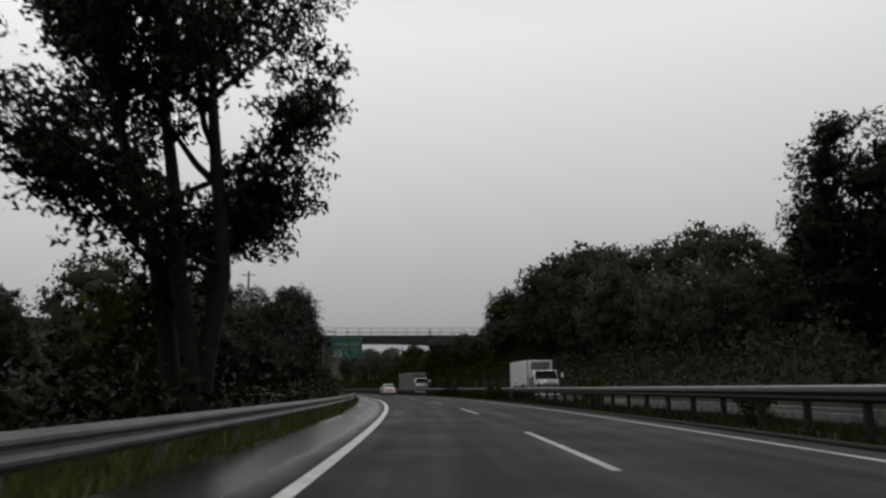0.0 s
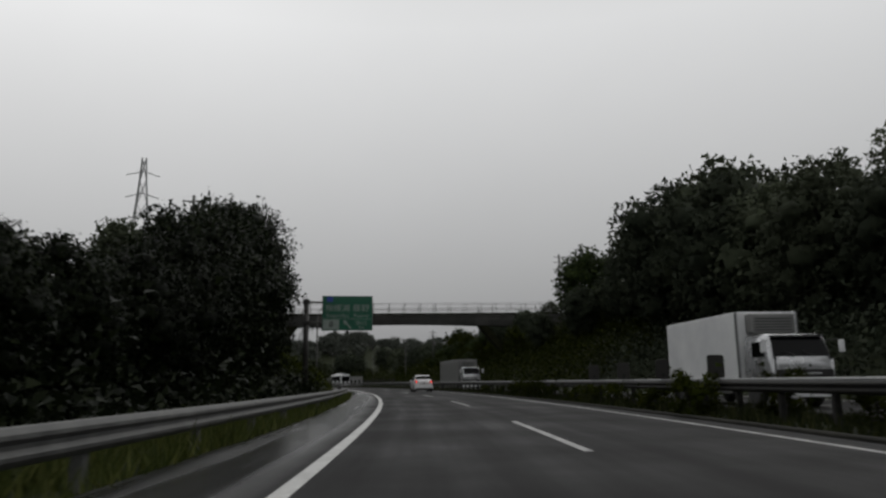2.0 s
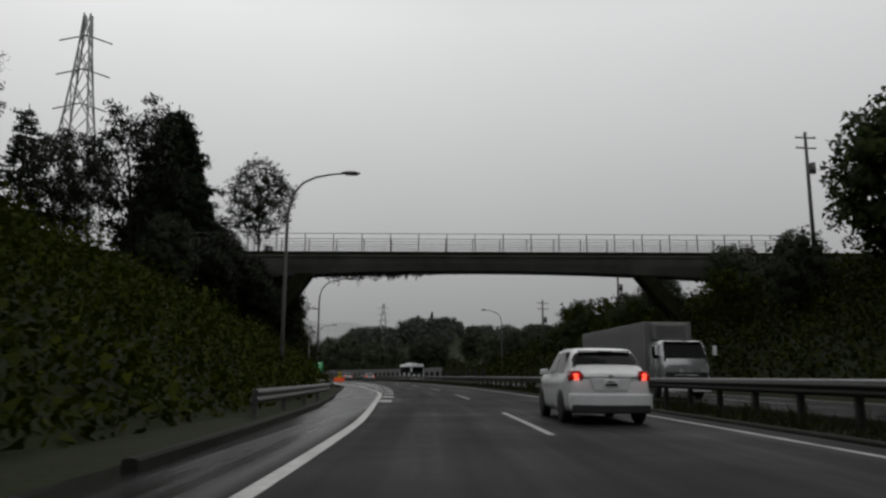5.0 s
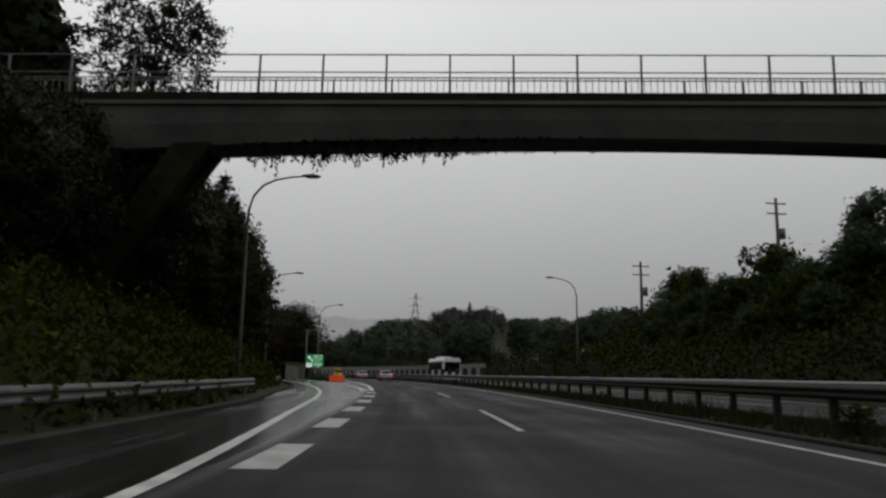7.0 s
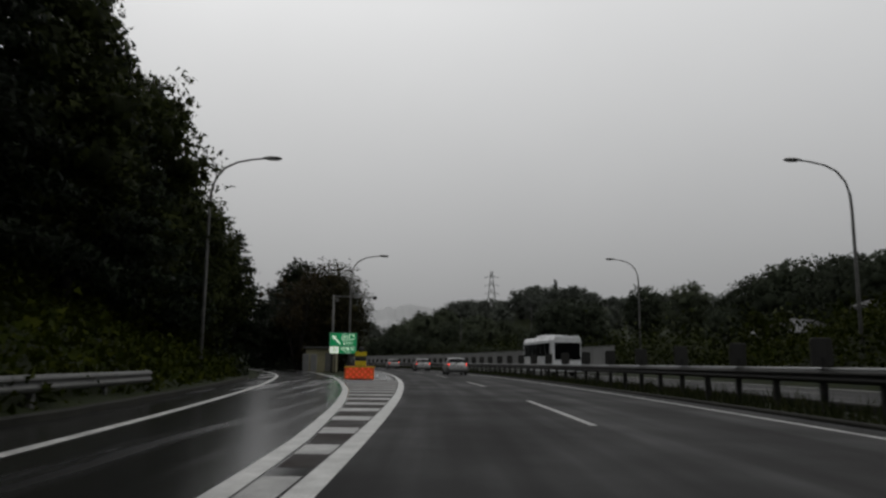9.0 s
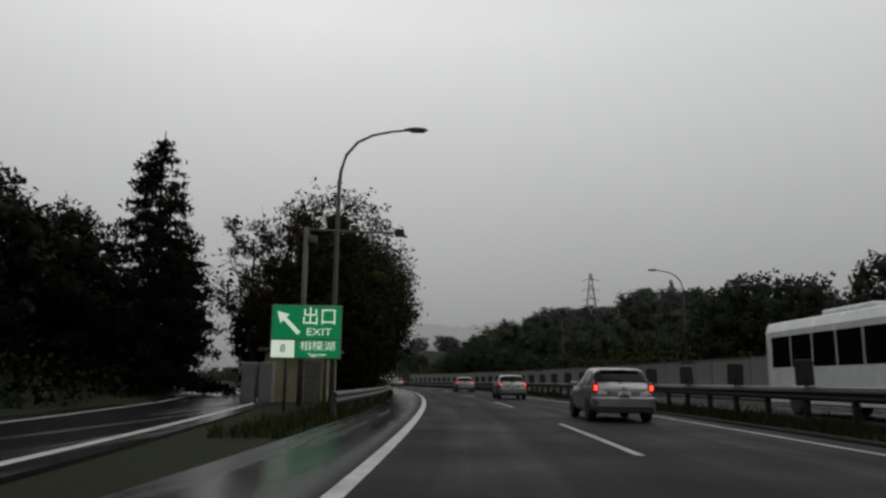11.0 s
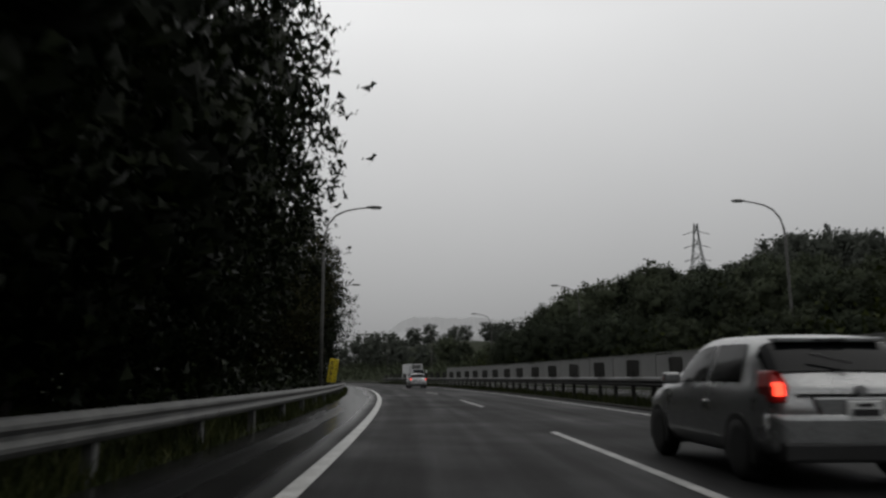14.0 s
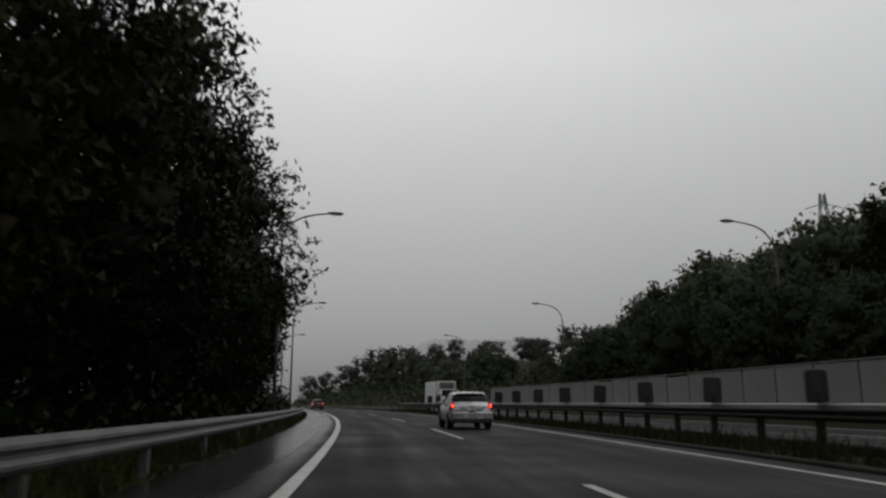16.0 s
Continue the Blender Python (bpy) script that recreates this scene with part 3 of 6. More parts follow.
def broad_tree(seed, tall, clear, spread, trunk_r, limbs=9, leaves=9000, size=0.3, clump=0.8, leaf=None, stems=1, gaps=0.0, core=1800):
    """A broad-leaved tree: trunk, limbs and a loose crown of leaf sprays. Returns the template's meshes."""
    rng = np.random.default_rng(seed)
    g, hidden = Geo(), Geo()
    tips = []
    for st in range(stems):
        az = rng.uniform(0, 6.28)
        base = Vector((0.15 * math.cos(az), 0.15 * math.sin(az), 0)) * (stems > 1)
        pts = [base + Vector((0, 0, -0.4))]
        d = Vector((0.16 * math.cos(az), 0.16 * math.sin(az), 1)) if stems > 1 else Vector((0, 0, 1))
        steps = 9
        for i in range(steps):
            d = (d + Vector((*(rng.normal(size=2) * 0.07), 0.05))).normalized()
            pts.append(pts[-1] + d * (tall * 0.86 + 0.4) / steps)
        g.tube(pts, [trunk_r * (1.25 if i == 0 else 1 - 0.8 * i / steps) for i in range(steps + 1)], 9, False)
        tips.append((pts[-1], 1.0))
        for i in range(limbs):
            h = clear + (0.92 - clear) * (i + rng.uniform(0, 0.9)) / limbs
            k = min(int(h * steps) + 1, steps)
            p0 = pts[k].lerp(pts[k - 1], rng.uniform(0, 1))
            a = i * 2.4 + rng.uniform(-0.5, 0.5)
            rise = rng.uniform(0.25, 0.9)
            prof = math.sin(math.pi * min(max((h - clear * 0.7) / (1.08 - clear * 0.7), 0.05), 0.95)) ** 0.6
            ln = spread * prof * rng.uniform(0.75, 1.15)
            lp = limb(rng, g, p0, (math.cos(a), math.sin(a), rise), ln, trunk_r * 0.42 * (1.1 - 0.5 * h))
            for j in range(2, len(lp)):
                tips.append((lp[j], 0.8))
                for q in range(2):
                    w = Vector(rng.normal(size=3)) + Vector((math.cos(a), math.sin(a), 0.3))
                    sp = limb(rng, g if leaves > 9000 else hidden, lp[j], w, ln * rng.uniform(0.22, 0.45), trunk_r * 0.12, steps=3 if stems == 3 else 2)
                    tips.append((sp[-1], 1.0))
                    tips.append((sp[1], 0.7))
    tips = [t for t in tips if rng.uniform() > gaps]
    wgt = np.array([t[1] for t in tips])
    pick = rng.choice(len(tips), leaves, p=wgt / wgt.sum())
    cen = np.array([tuple(t[0]) for t in tips])[pick]
    scale = rng.uniform(0.6, 1.3, len(tips))[pick][:, None]
    off = ball(rng, leaves) * np.array([1, 1, 0.66])
    mid = np.array([0, 0, tall * (0.4 + 0.35 * clear)])
    cen = cen + off * clump * scale * 1.6
    # leaves sit in small sprays of six
    spray = np.repeat(cen[::6], 6, axis=0)[:leaves]
    off = np.repeat(off[::6], 6, axis=0)[:leaves]
    cen = spray + rng.normal(size=(leaves, 3)) * size * np.array([0.8, 0.8, 0.5])
    out = off * 1.0 + (cen - mid) / (spread + tall * 0.3) * 1.1 + np.array([0, 0, 0.25])
    keep = (cen[:, 2] > 0.3) & (np.repeat(company(cen[::6], clump * 0.8), 6)[:leaves] >= (1 if gaps > 0.05 else 4))
    core_pick = rng.choice(len(tips), core)
    inner = np.array([tuple(t[0]) for t in tips])[core_pick] + ball(rng, core) * clump * 0.8
    inner[:, :2] *= 0.9
    inner = inner[inner[:, 2] > 0.5]
    deep = leaf_faces(rng, inner, size * 1.9, 0.2, 0.7, inner - mid)
    return g.mesh("trunk", True), leaf_mesh("crown", rng, cen[keep], size, leaf or M_LEAF, 0.35, 0.55, out[keep], deep)


def sphere_mesh():
    """A unit ball of twenty faces."""
    bm = bmesh.new()
    bmesh.ops.create_icosphere(bm, subdivisions=1, radius=1.0)
    v = np.array([tuple(q.co) for q in bm.verts])
    f = np.array([[q.index for q in p.verts] for p in bm.faces])
    bm.free()
    return v, f


BALL_V, BALL_F = sphere_mesh()


def dome_tree(seed, tall, clear, spread, trunk_r, lobes=24, leaves=9000, size=0.25, leaf=None, ragged=0.2, deep=2600, airy=0.0):
    """A dense broad-leaved tree: a crown of leafy boughs on a trunk with limbs. Returns the template's meshes."""
    rng = np.random.default_rng(seed)
    cz, hz = tall * (1 + clear) / 2, tall * (1 - clear) / 2
    cen, rad = [], []
    for i in range(lobes):
        u = 1 - 2 * (i + 0.5) / lobes
        a = i * 2.39996 + rng.uniform(-0.4, 0.4)
        w = math.sqrt(1 - u * u)
        u = u + rng.uniform(-0.1, 0.1)
        r = spread * rng.uniform(0.25, 0.44)
        f = rng.uniform(0.72, 1.0)
        low = 1.0 - 0.16 * max(-u, 0)
        x, y = math.cos(a) * w * max(spread * low - r * 0.9, 0.2) * f, math.sin(a) * w * max(spread * low - r * 0.9, 0.2) * f
        cen.append((x, y, min(cz + u * (hz - r * 0.75) * rng.uniform(0.9, 1.06), tall - r * 0.8)))
        rad.append(r)
    cen, rad = np.array(cen), np.array(rad)
    g = Geo()
    pts = [Vector((0, 0, -0.4))]
    for i in range(6):
        pts.append(Vector((rng.normal() * 0.05 * i, rng.normal() * 0.05 * i, tall * 0.85 * (i + 1) / 6)))
    g.tube(pts, [trunk_r * (1.25 if i == 0 else 1 - 0.13 * i) for i in range(7)], 8, False)
    for k in range(0, lobes, 2):
        c = Vector(cen[k])
        z0 = min(max(c.z - 1.5 - 0.5 * math.hypot(c.x, c.y), tall * 0.1), tall * 0.7)
        mid = Vector((c.x * 0.45 + rng.normal() * 0.15, c.y * 0.45 + rng.normal() * 0.15, (z0 + c.z) / 2))
        g.tube([(0, 0, z0), mid, c], [trunk_r * 0.4, trunk_r * 0.28, trunk_r * 0.1], 4, False)
    # leaves stand in small sprays on the skin of each bough
    many = leaves * 2 // 5
    pick = rng.choice(lobes, many, p=rad ** 2 / (rad ** 2).sum())
    d = rng.normal(size=(many, 3))
    d[:, 2] += 0.15
    d /= np.linalg.norm(d, axis=1, keepdims=True)
    bumps = np.array([noise.noise(Vector(q * 2.3) + Vector((k * 7.1, 0, 0))) for q, k in zip(d, pick)])
    reach = 0.9 + 0.22 * bumps + ragged * np.abs(rng.normal(size=many)) * 0.7
    pos = cen[pick] + d * (rad[pick] * reach)[:, None] * np.array([1, 1, 0.86])
    inside = np.zeros(many, bool)
    for k in range(lobes):
        inside |= (np.linalg.norm((pos - cen[k]) / np.array([1, 1, 0.86]), axis=1) < rad[k] * 0.78) & (pick != k)
    keep = ~inside & (pos[:, 2] > 0.2)
    pos, d = pos[keep], d[keep]
    take = rng.permutation(len(pos))[: leaves // 5]
    pos, d = np.repeat(pos[take], 5, axis=0), np.repeat(d[take], 5, axis=0)
    pos = pos + rng.normal(size=pos.shape) * size * np.array([0.75, 0.75, 0.5])
    mid = np.array([0, 0, cz - hz * 0.3])
    out = d * 0.9 + (pos - mid) / (spread + hz) * 0.9 + np.array([0, 0, 0.3])
    # larger sprays fill the boughs, round a rough heart
    pick = rng.choice(lobes, deep, p=rad ** 2 / (rad ** 2).sum())
    way = rng.normal(size=(deep, 3))
    way /= np.linalg.norm(way, axis=1, keepdims=True)
    fill = cen[pick] + way * (rad[pick] * rng.uniform(0.55, 0.86, deep))[:, None] * np.array([1, 1, 0.86])
    thin = (rng.uniform(size=lobes) < airy) & (cen[:, 2] > tall * 0.5)
    solid = (fill[:, 2] > 0.3) & ~thin[pick]
    fill, way = fill[solid], way[solid]
    fill_v, fill_n = leaf_faces(rng, fill, size * 1.7, 0.2, 0.7, way * 0.9 + (fill - mid) / (spread + hz) * 0.9)
    inner_v, inner_n = [fill_v], [fill_n]
    for k in np.nonzero(~thin)[0]:
        ruff = np.array([1 + 0.5 * noise.noise(Vector(q * 1.7) + Vector((k * 3.3, 5, 0))) for q in BALL_V])[:, None]
        v = cen[k] + BALL_V * rad[k] * (0.36 if airy > 0.6 else 0.56) * ruff * np.array([1, 1, 0.86])
        v[:, 2] = np.maximum(v[:, 2], 0.15)
        inner_v.append(v[BALL_F].reshape(-1, 3))
        inner_n.append((BALL_V * 0.9 + (v - mid) / (spread + hz) * 0.9)[BALL_F].reshape(-1, 3))
    return g.mesh("trunk", True), leaf_mesh("crown", rng, pos, size, leaf or M_LEAF, 0.35, 0.6, out, (np.concatenate(inner_v), np.concatenate(inner_n)))


def conifer(seed, tall, spread, trunk_r=0.25, leaves=9000, size=0.34, swell=0.75, heart=0):
    """A cedar with drooping tiers; a heart of inner twigs makes it dense."""
    rng = np.random.default_rng(seed)
    g = Geo()
    g.tube([(0, 0, -0.4), (0.05, 0, tall * 0.5), (0, 0.05, tall)], [trunk_r * 1.2, trunk_r * 0.6, 0.03], 8, False)
    cen, outs = [], []
    tiers = 30
    for i in range(tiers):
        z = tall * (0.10 + 0.88 * i / tiers)
        r = spread * (1 - i / tiers) ** swell * rng.uniform(0.8, 1.1) + 0.25
        for k in range(7):
            a = rng.uniform(0, 6.28)
            rr = r * rng.uniform(0.7, 1.15)
            tip = Vector((math.cos(a) * rr, math.sin(a) * rr, z - 0.22 * rr + rng.uniform(-0.2, 0.2)))
            g.tube([(0, 0, z), tuple(tip)], [0.05, 0.015], 4, False)
            n = max(4, int(leaves * rr / (tiers * 7 * spread * 0.55)))
            t = rng.uniform(0.25, 1.05, n) ** 0.7
            c = np.array([(0, 0, z)]) + (np.array(tip) - np.array((0, 0, z)))[None] * t[:, None]
            jit = rng.normal(size=(n, 3)) * np.array([0.28, 0.28, 0.16])
            cen.append(c + jit * (0.5 + 0.5 * rr / spread))
            outs.append(jit * 1.6 + np.array([math.cos(a) * 0.7, math.sin(a) * 0.7, 0.25]))
    extra = None
    if heart:
        h = rng.uniform(0.04, 0.94, heart)
        a = rng.uniform(0, 6.28, heart)
        r = spread * (1 - h) ** swell * rng.uniform(0.35, 0.82, heart)
        way = np.stack([np.cos(a), np.sin(a), np.full(heart, 0.3)], 1)
        extra = leaf_faces(rng, np.stack([np.cos(a) * r, np.sin(a) * r, tall * (0.06 + 0.9 * h)], 1), size * 2.2, 0.3, 0.7, way)
    return g.mesh("trunk", True), leaf_mesh("crown", rng, np.concatenate(cen), size, M_NEEDLE, 0.6, 0.4, np.concatenate(outs), extra)


def plant(name, meshes, m, label, group, scale=1.0):
    t = thing(name, m @ Matrix.Scale(scale, 4), label, "tree", group)
    part("trunk", meshes[0], M_BARK, t)
    part("crown", meshes[1], M_LEAF, t)
    return t


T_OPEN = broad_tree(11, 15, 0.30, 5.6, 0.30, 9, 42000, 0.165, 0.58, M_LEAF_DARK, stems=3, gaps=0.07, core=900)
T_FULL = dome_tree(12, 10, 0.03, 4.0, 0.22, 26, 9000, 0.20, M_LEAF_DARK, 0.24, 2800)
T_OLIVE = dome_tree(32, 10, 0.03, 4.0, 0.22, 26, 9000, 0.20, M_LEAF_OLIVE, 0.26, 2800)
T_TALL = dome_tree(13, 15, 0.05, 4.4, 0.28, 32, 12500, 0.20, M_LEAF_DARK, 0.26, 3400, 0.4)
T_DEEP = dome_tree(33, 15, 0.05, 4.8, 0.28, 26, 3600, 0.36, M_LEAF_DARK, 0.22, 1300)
T_RUST = broad_tree(14, 15, 0.2, 5.2, 0.28, 11, 16000, 0.19, 0.6, M_LEAF_RUST, stems=2, gaps=0.05, core=900)
T_AMBER = dome_tree(34, 12.4, 0.03, 5.4, 0.28, 34, 13500, 0.17, M_LEAF_AMBER, 0.36, 4200, 0.75)
T_MID = dome_tree(15, 12, 0.12, 5.0, 0.24, 28, 12500, 0.175, M_LEAF_TURNING, 0.36, 3000, 0.95)
T_ROUND = dome_tree(16, 9, 0.02, 4.4, 0.22, 24, 5600, 0.27, M_LEAF, 0.22, 1600)
T_CEDAR = conifer(17, 16, 4.3, leaves=16000, size=0.31)
T_CONE = conifer(27, 16.4, 5.2, leaves=24000, size=0.30, swell=0.58, heart=5000)
T_AIRY = dome_tree(28, 18.6, 0.56, 3.7, 0.2, 26, 10500, 0.19, M_LEAF_DARK, 0.42, 1500, 0.9)
T_THIN = broad_tree(18, 9, 0.18, 3.0, 0.14, 10, 9500, 0.15, 0.48, M_LEAF_DARK, gaps=0.1, core=150)
T_BUSH = broad_tree(19, 2.2, 0.02, 1.6, 0.06, 9, 3500, 0.14, 0.36, M_LEAF_IVY, stems=2, core=300)
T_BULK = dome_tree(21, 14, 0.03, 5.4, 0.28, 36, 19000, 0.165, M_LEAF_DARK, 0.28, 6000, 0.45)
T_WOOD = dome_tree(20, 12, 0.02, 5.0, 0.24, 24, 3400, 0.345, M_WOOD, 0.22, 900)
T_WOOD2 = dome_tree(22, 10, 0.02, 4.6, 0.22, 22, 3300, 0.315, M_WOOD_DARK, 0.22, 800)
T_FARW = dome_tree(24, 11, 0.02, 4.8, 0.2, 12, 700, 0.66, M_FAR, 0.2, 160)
T_SPIRE = conifer(23, 15, 3.4, leaves=4500, size=0.42)
KINDS = {"open": T_OPEN, "full": T_FULL, "olive": T_OLIVE, "tall": T_TALL, "deep": T_DEEP, "amber": T_AMBER, "rust": T_RUST, "mid": T_MID, "round": T_ROUND, "cedar": T_CEDAR, "thin": T_THIN, "bush": T_BUSH, "bulk": T_BULK, "hazy": T_FARW, "wood": T_WOOD, "dark": T_WOOD2, "spire": T_SPIRE, "cone": T_CONE, "airy": T_AIRY}
WORDS = {
    "open": "tall open-crowned tree with dark forked trunks",
    "full": "dense dark evergreen tree behind the guard rail",
    "deep": "tall dark tree standing back among the others",
    "amber": "broad dense tree with olive-brown turning leaves",
    "olive": "dense olive-green tree overgrown with creeper on the bank",
    "tall": "tall dense dark broad-leaved tree by the road",
    "rust": "tall tree with browning autumn leaves",
    "mid": "tall loose-crowned tree with green leaves turning brown",
    "round": "rounded green broad-leaved tree with leaves to the ground",
    "cedar": "tall dark cedar with drooping tiers",
    "cone": "dense black-green cedar with a full conical crown",
    "airy": "tall tree with a light airy crown above the bridge",
    "thin": "slender sparse young tree on the bank",
    "bulk": "broad dense dark tree leaning over the guard rail",
    "hazy": "tree of the distant hill wood, rain haze put into its leaf colour",
    "bush": "low dense green roadside bush",
    "wood": "green broad-leaved tree of the hillside wood",
    "dark": "dark evergreen tree of the hillside wood",
    "spire": "pointed dark cedar of the hillside wood",
}


def grow(kind, s, lat, scale=1.0, group="roadside trees", turn=None, sink=0.15):
    g = ground_z(s, lat)
    a = (s * 37.7 + lat * 91.3) % 360 if turn is None else turn
    name = "bush" if kind == "bush" else "cedar_tree" if kind in ("cedar", "spire", "cone") else "tree"
    t = plant(name, KINDS[kind], spot(s, lat, g - sink, a), WORDS[kind], group, scale)
    if kind == "bush":
        t["category"] = "bush"
    return t


rng = np.random.default_rng(5)
# the tall pair of trunks at the start, and the wall of trees behind the first rail
grow("open", 20.5, 6.45, 1.1, "trees behind the first rail", 100)
for s, lat, kind, sc in ((14, 10.5, "bush", 1.5), (26, 9.5, "bush", 1.7), (33, 10.5, "full", 0.36), (38, 9.6, "full", 0.39), (43, 9.0, "full", 0.42), (48, 9.4, "full", 0.46), (53, 9.0, "full", 0.45), (58, 9.4, "full", 0.49), (63, 9.4, "full", 0.56), (68, 9.8, "full", 0.69), (73, 10.2, "full", 0.92), (78, 10.6, "full", 1.05),
                        (83, 10.2, "tall", 0.78), (88, 10.2, "tall", 0.86), (94, 11.0, "tall", 0.76), (99, 12.5, "full", 0.8), (50, 15, "dark", 0.5), (62, 16, "dark", 0.65), (28, 16, "dark", 0.45), (70, 17, "wood", 0.6), (12, 15, "dark", 0.6), (76, 28, "wood", 1.15), (4, 13, "dark", 0.7), (88, 18, "wood", 0.9), (40, 17, "dark", 0.45)):
    grow(kind, s, lat, sc, "trees behind the first rail")
# the bank before and after the bridge
for s, lat, kind, sc in ((105, 14, "full", 0.7), (111, 17, "dark", 0.7), (119, 19, "dark", 0.6), (127, 22, "thin", 1.0), (179, 24.3, "cone", 1.4), (178, 14.9, "airy", 1.04), (148, 18.6, "thin", 1.5), (150, 28, "spire", 0.75), (134, 17.5, "thin", 0.7), (142, 22, "thin", 0.8), (120, 27, "wood", 0.8),
                        (180, 14.2, "olive", 0.95), (185, 14.2, "cedar", 0.78), (190, 13.6, "olive", 1.0), (195, 13.5, "cedar", 0.86), (200, 13.8, "olive", 1.08), (205, 14.1, "cedar", 0.92), (210, 14.3, "olive", 1.16), (215, 14.6, "cedar", 0.88), (220, 15.0, "olive", 1.05), (226, 15.6, "olive", 1.02), (231, 15.6, "olive", 1.0), (236, 16.4, "full", 0.8), (229, 20.5, "full", 1.05), (182, 20, "deep", 0.8), (193, 21, "deep", 0.85), (204, 22, "spire", 0.85), (216, 24, "deep", 0.8), (174, 17.5, "full", 0.8), (161, 13.2, "full", 0.6), (164.5, 14.0, "full", 0.7), (162.5, 12.4, "full", 0.5), (168.5, 12.0, "full", 0.82), (157.5, 11.8, "full", 0.5), (156, 14.8, "full", 0.7), (150, 14.0, "full", 0.5), (164, 16.5, "full", 0.7), (171.5, 14.2, "full", 0.72), (146, 16.5, "dark", 0.55),
                        (240, 27, "deep", 0.75), (250, 32, "spire", 0.9), (262, 36, "wood", 1.0), (244, 36, "wood", 1.0), (275, 40, "wood", 1.0), (232, 25, "full", 0.9), (290, 42, "wood", 1.0), (305, 36, "wood", 1.0)):
    grow(kind, s, lat, sc, "trees on the bank")
for s in np.arange(226, 300, 5.0):
    lat = ramp_left(s) + rng.uniform(6.0, 9.0)
    grow("deep", s, lat, rng.uniform(0.35, 0.55), "trees beyond the exit ramp")
# the island past the exit
for s, lat, kind, sc in ((263.5, 6.9, "amber", 1.0), (260.0, 10.2, "rust", 0.72), (268.5, 8.0, "rust", 0.8), (262, 17.4, "cedar", 1.0), (268, 19, "cedar", 0.8), (256, 20, "full", 0.9), (275, 20, "deep", 0.7), (270, 7.6, "full", 0.85), (276, 6.6, "bulk", 0.8), (281, 6.4, "bulk", 0.92), (288.0, 6.0, "bulk", 1.04), (295, 6.8, "bulk", 1.0), (302, 7.7, "bulk", 1.02), (308.5, 9.1, "bulk", 1.08), (315, 9.6, "bulk", 1.05), (293, 10.5, "deep", 1.1), (306, 11.5, "deep", 1.05),
                        (272, 13, "deep", 0.5), (284, 13, "deep", 0.62), (300, 15, "deep", 0.75), (318, 10.6, "tall", 0.95), (326, 11.2, "deep", 0.5), (333, 10.4, "mid", 0.95), (339.5, 9.2, "mid", 1.2), (346, 9.4, "bulk", 1.08), (351.5, 8.2, "bulk", 1.0), (358.7, 7.7, "bulk", 0.9), (367, 7.6, "tall", 0.9), (348, 12.5, "deep", 0.7), (336, 13.5, "deep", 0.55), (358, 13, "deep", 0.7), (376, 8.6, "full", 1.1), (390, 9.6, "full", 1.1), (405, 10, "full", 1.1), (420, 11, "dark", 1.1), (440, 12, "dark", 1.1), (460, 13, "wood", 0.9), (342, 13, "rust", 0.85), (356, 13, "rust", 0.8), (314, 16, "rust", 0.95)):
    grow(kind, s, lat, sc, "trees past the exit")
# right-hand woods
for s, lat, kind, sc in ((37, -23.8, "tall", 0.92), (22, -27, "dark", 0.6), (30, -30, "dark", 0.7), (52, -29, "dark", 0.78), (58, -27, "dark", 0.72), (65, -29, "wood", 0.72), (72, -28, "wood", 0.78), (79, -30, "dark", 1.0), (86, -29, "wood", 1.0), (132, -28, "dark", 0.75), (47, -36, "wood", 0.9),
                        (60, -38, "wood", 0.9), (74, -38, "wood", 1.0), (88, -41, "wood", 1.25), (102, -42, "wood", 1.3), (116, -43, "wood", 1.25), (145, -27, "dark", 0.6), (152, -26, "bush", 1.8), (160, -30, "dark", 0.62), (168, -25, "bush", 1.5), (174, -30, "dark", 0.55), (182, -33, "dark", 0.6), (179, -24.5, "bush", 1.4), (189, -29, "bush", 1.8), (198, -36, "wood", 0.35), (206, -31, "bush", 1.8), (218, -38, "dark", 0.75), (228, -42, "wood", 0.85), (238, -40, "dark", 0.85), (247, -46, "wood", 0.8), (256, -44, "wood", 0.8), (268, -40, "wood", 0.75), (280, -40, "dark", 0.9), (179, -43, "wood", 0.5), (222, -31, "dark", 0.5), (232, -28, "bush", 1.5), (243, -30, "dark", 0.5)):
    grow(kind, s, lat, sc, "trees beyond the far carriageway")
for s, lat, sc in ((58.7, -7.5, 0.55), (81.3, -7.5, 0.5), (85, -7.6, 0.5), (38, -8.9, 0.62), (53, -8.9, 0.42), (57, -9.0, 0.55), (61, -8.8, 0.4), (66, -9.0, 0.45), (74, -8.9, 0.4), (20, -8.9, 0.4), (83, -8.9, 0.45), (150, -9.0, 0.3), (300, -8.9, 0.3), (63, -7.5, 0.36), (66.5, -7.6, 0.42), (70, -7.5, 0.4), (73.5, -7.6, 0.36), (78, -7.5, 0.42), (82, -7.6, 0.36), (87, -7.5, 0.4), (93, -7.6, 0.34), (99, -7.6, 0.36)):
    grow("bush", s, lat, sc, "bushes on the central reservation")


TALL = {"hazy": 11.2, "wood": 12.2, "dark": 10.2, "spire": 15.2, "round": 9.4, "mid": 12.3, "full": 10.3}


FAR_TREES = []


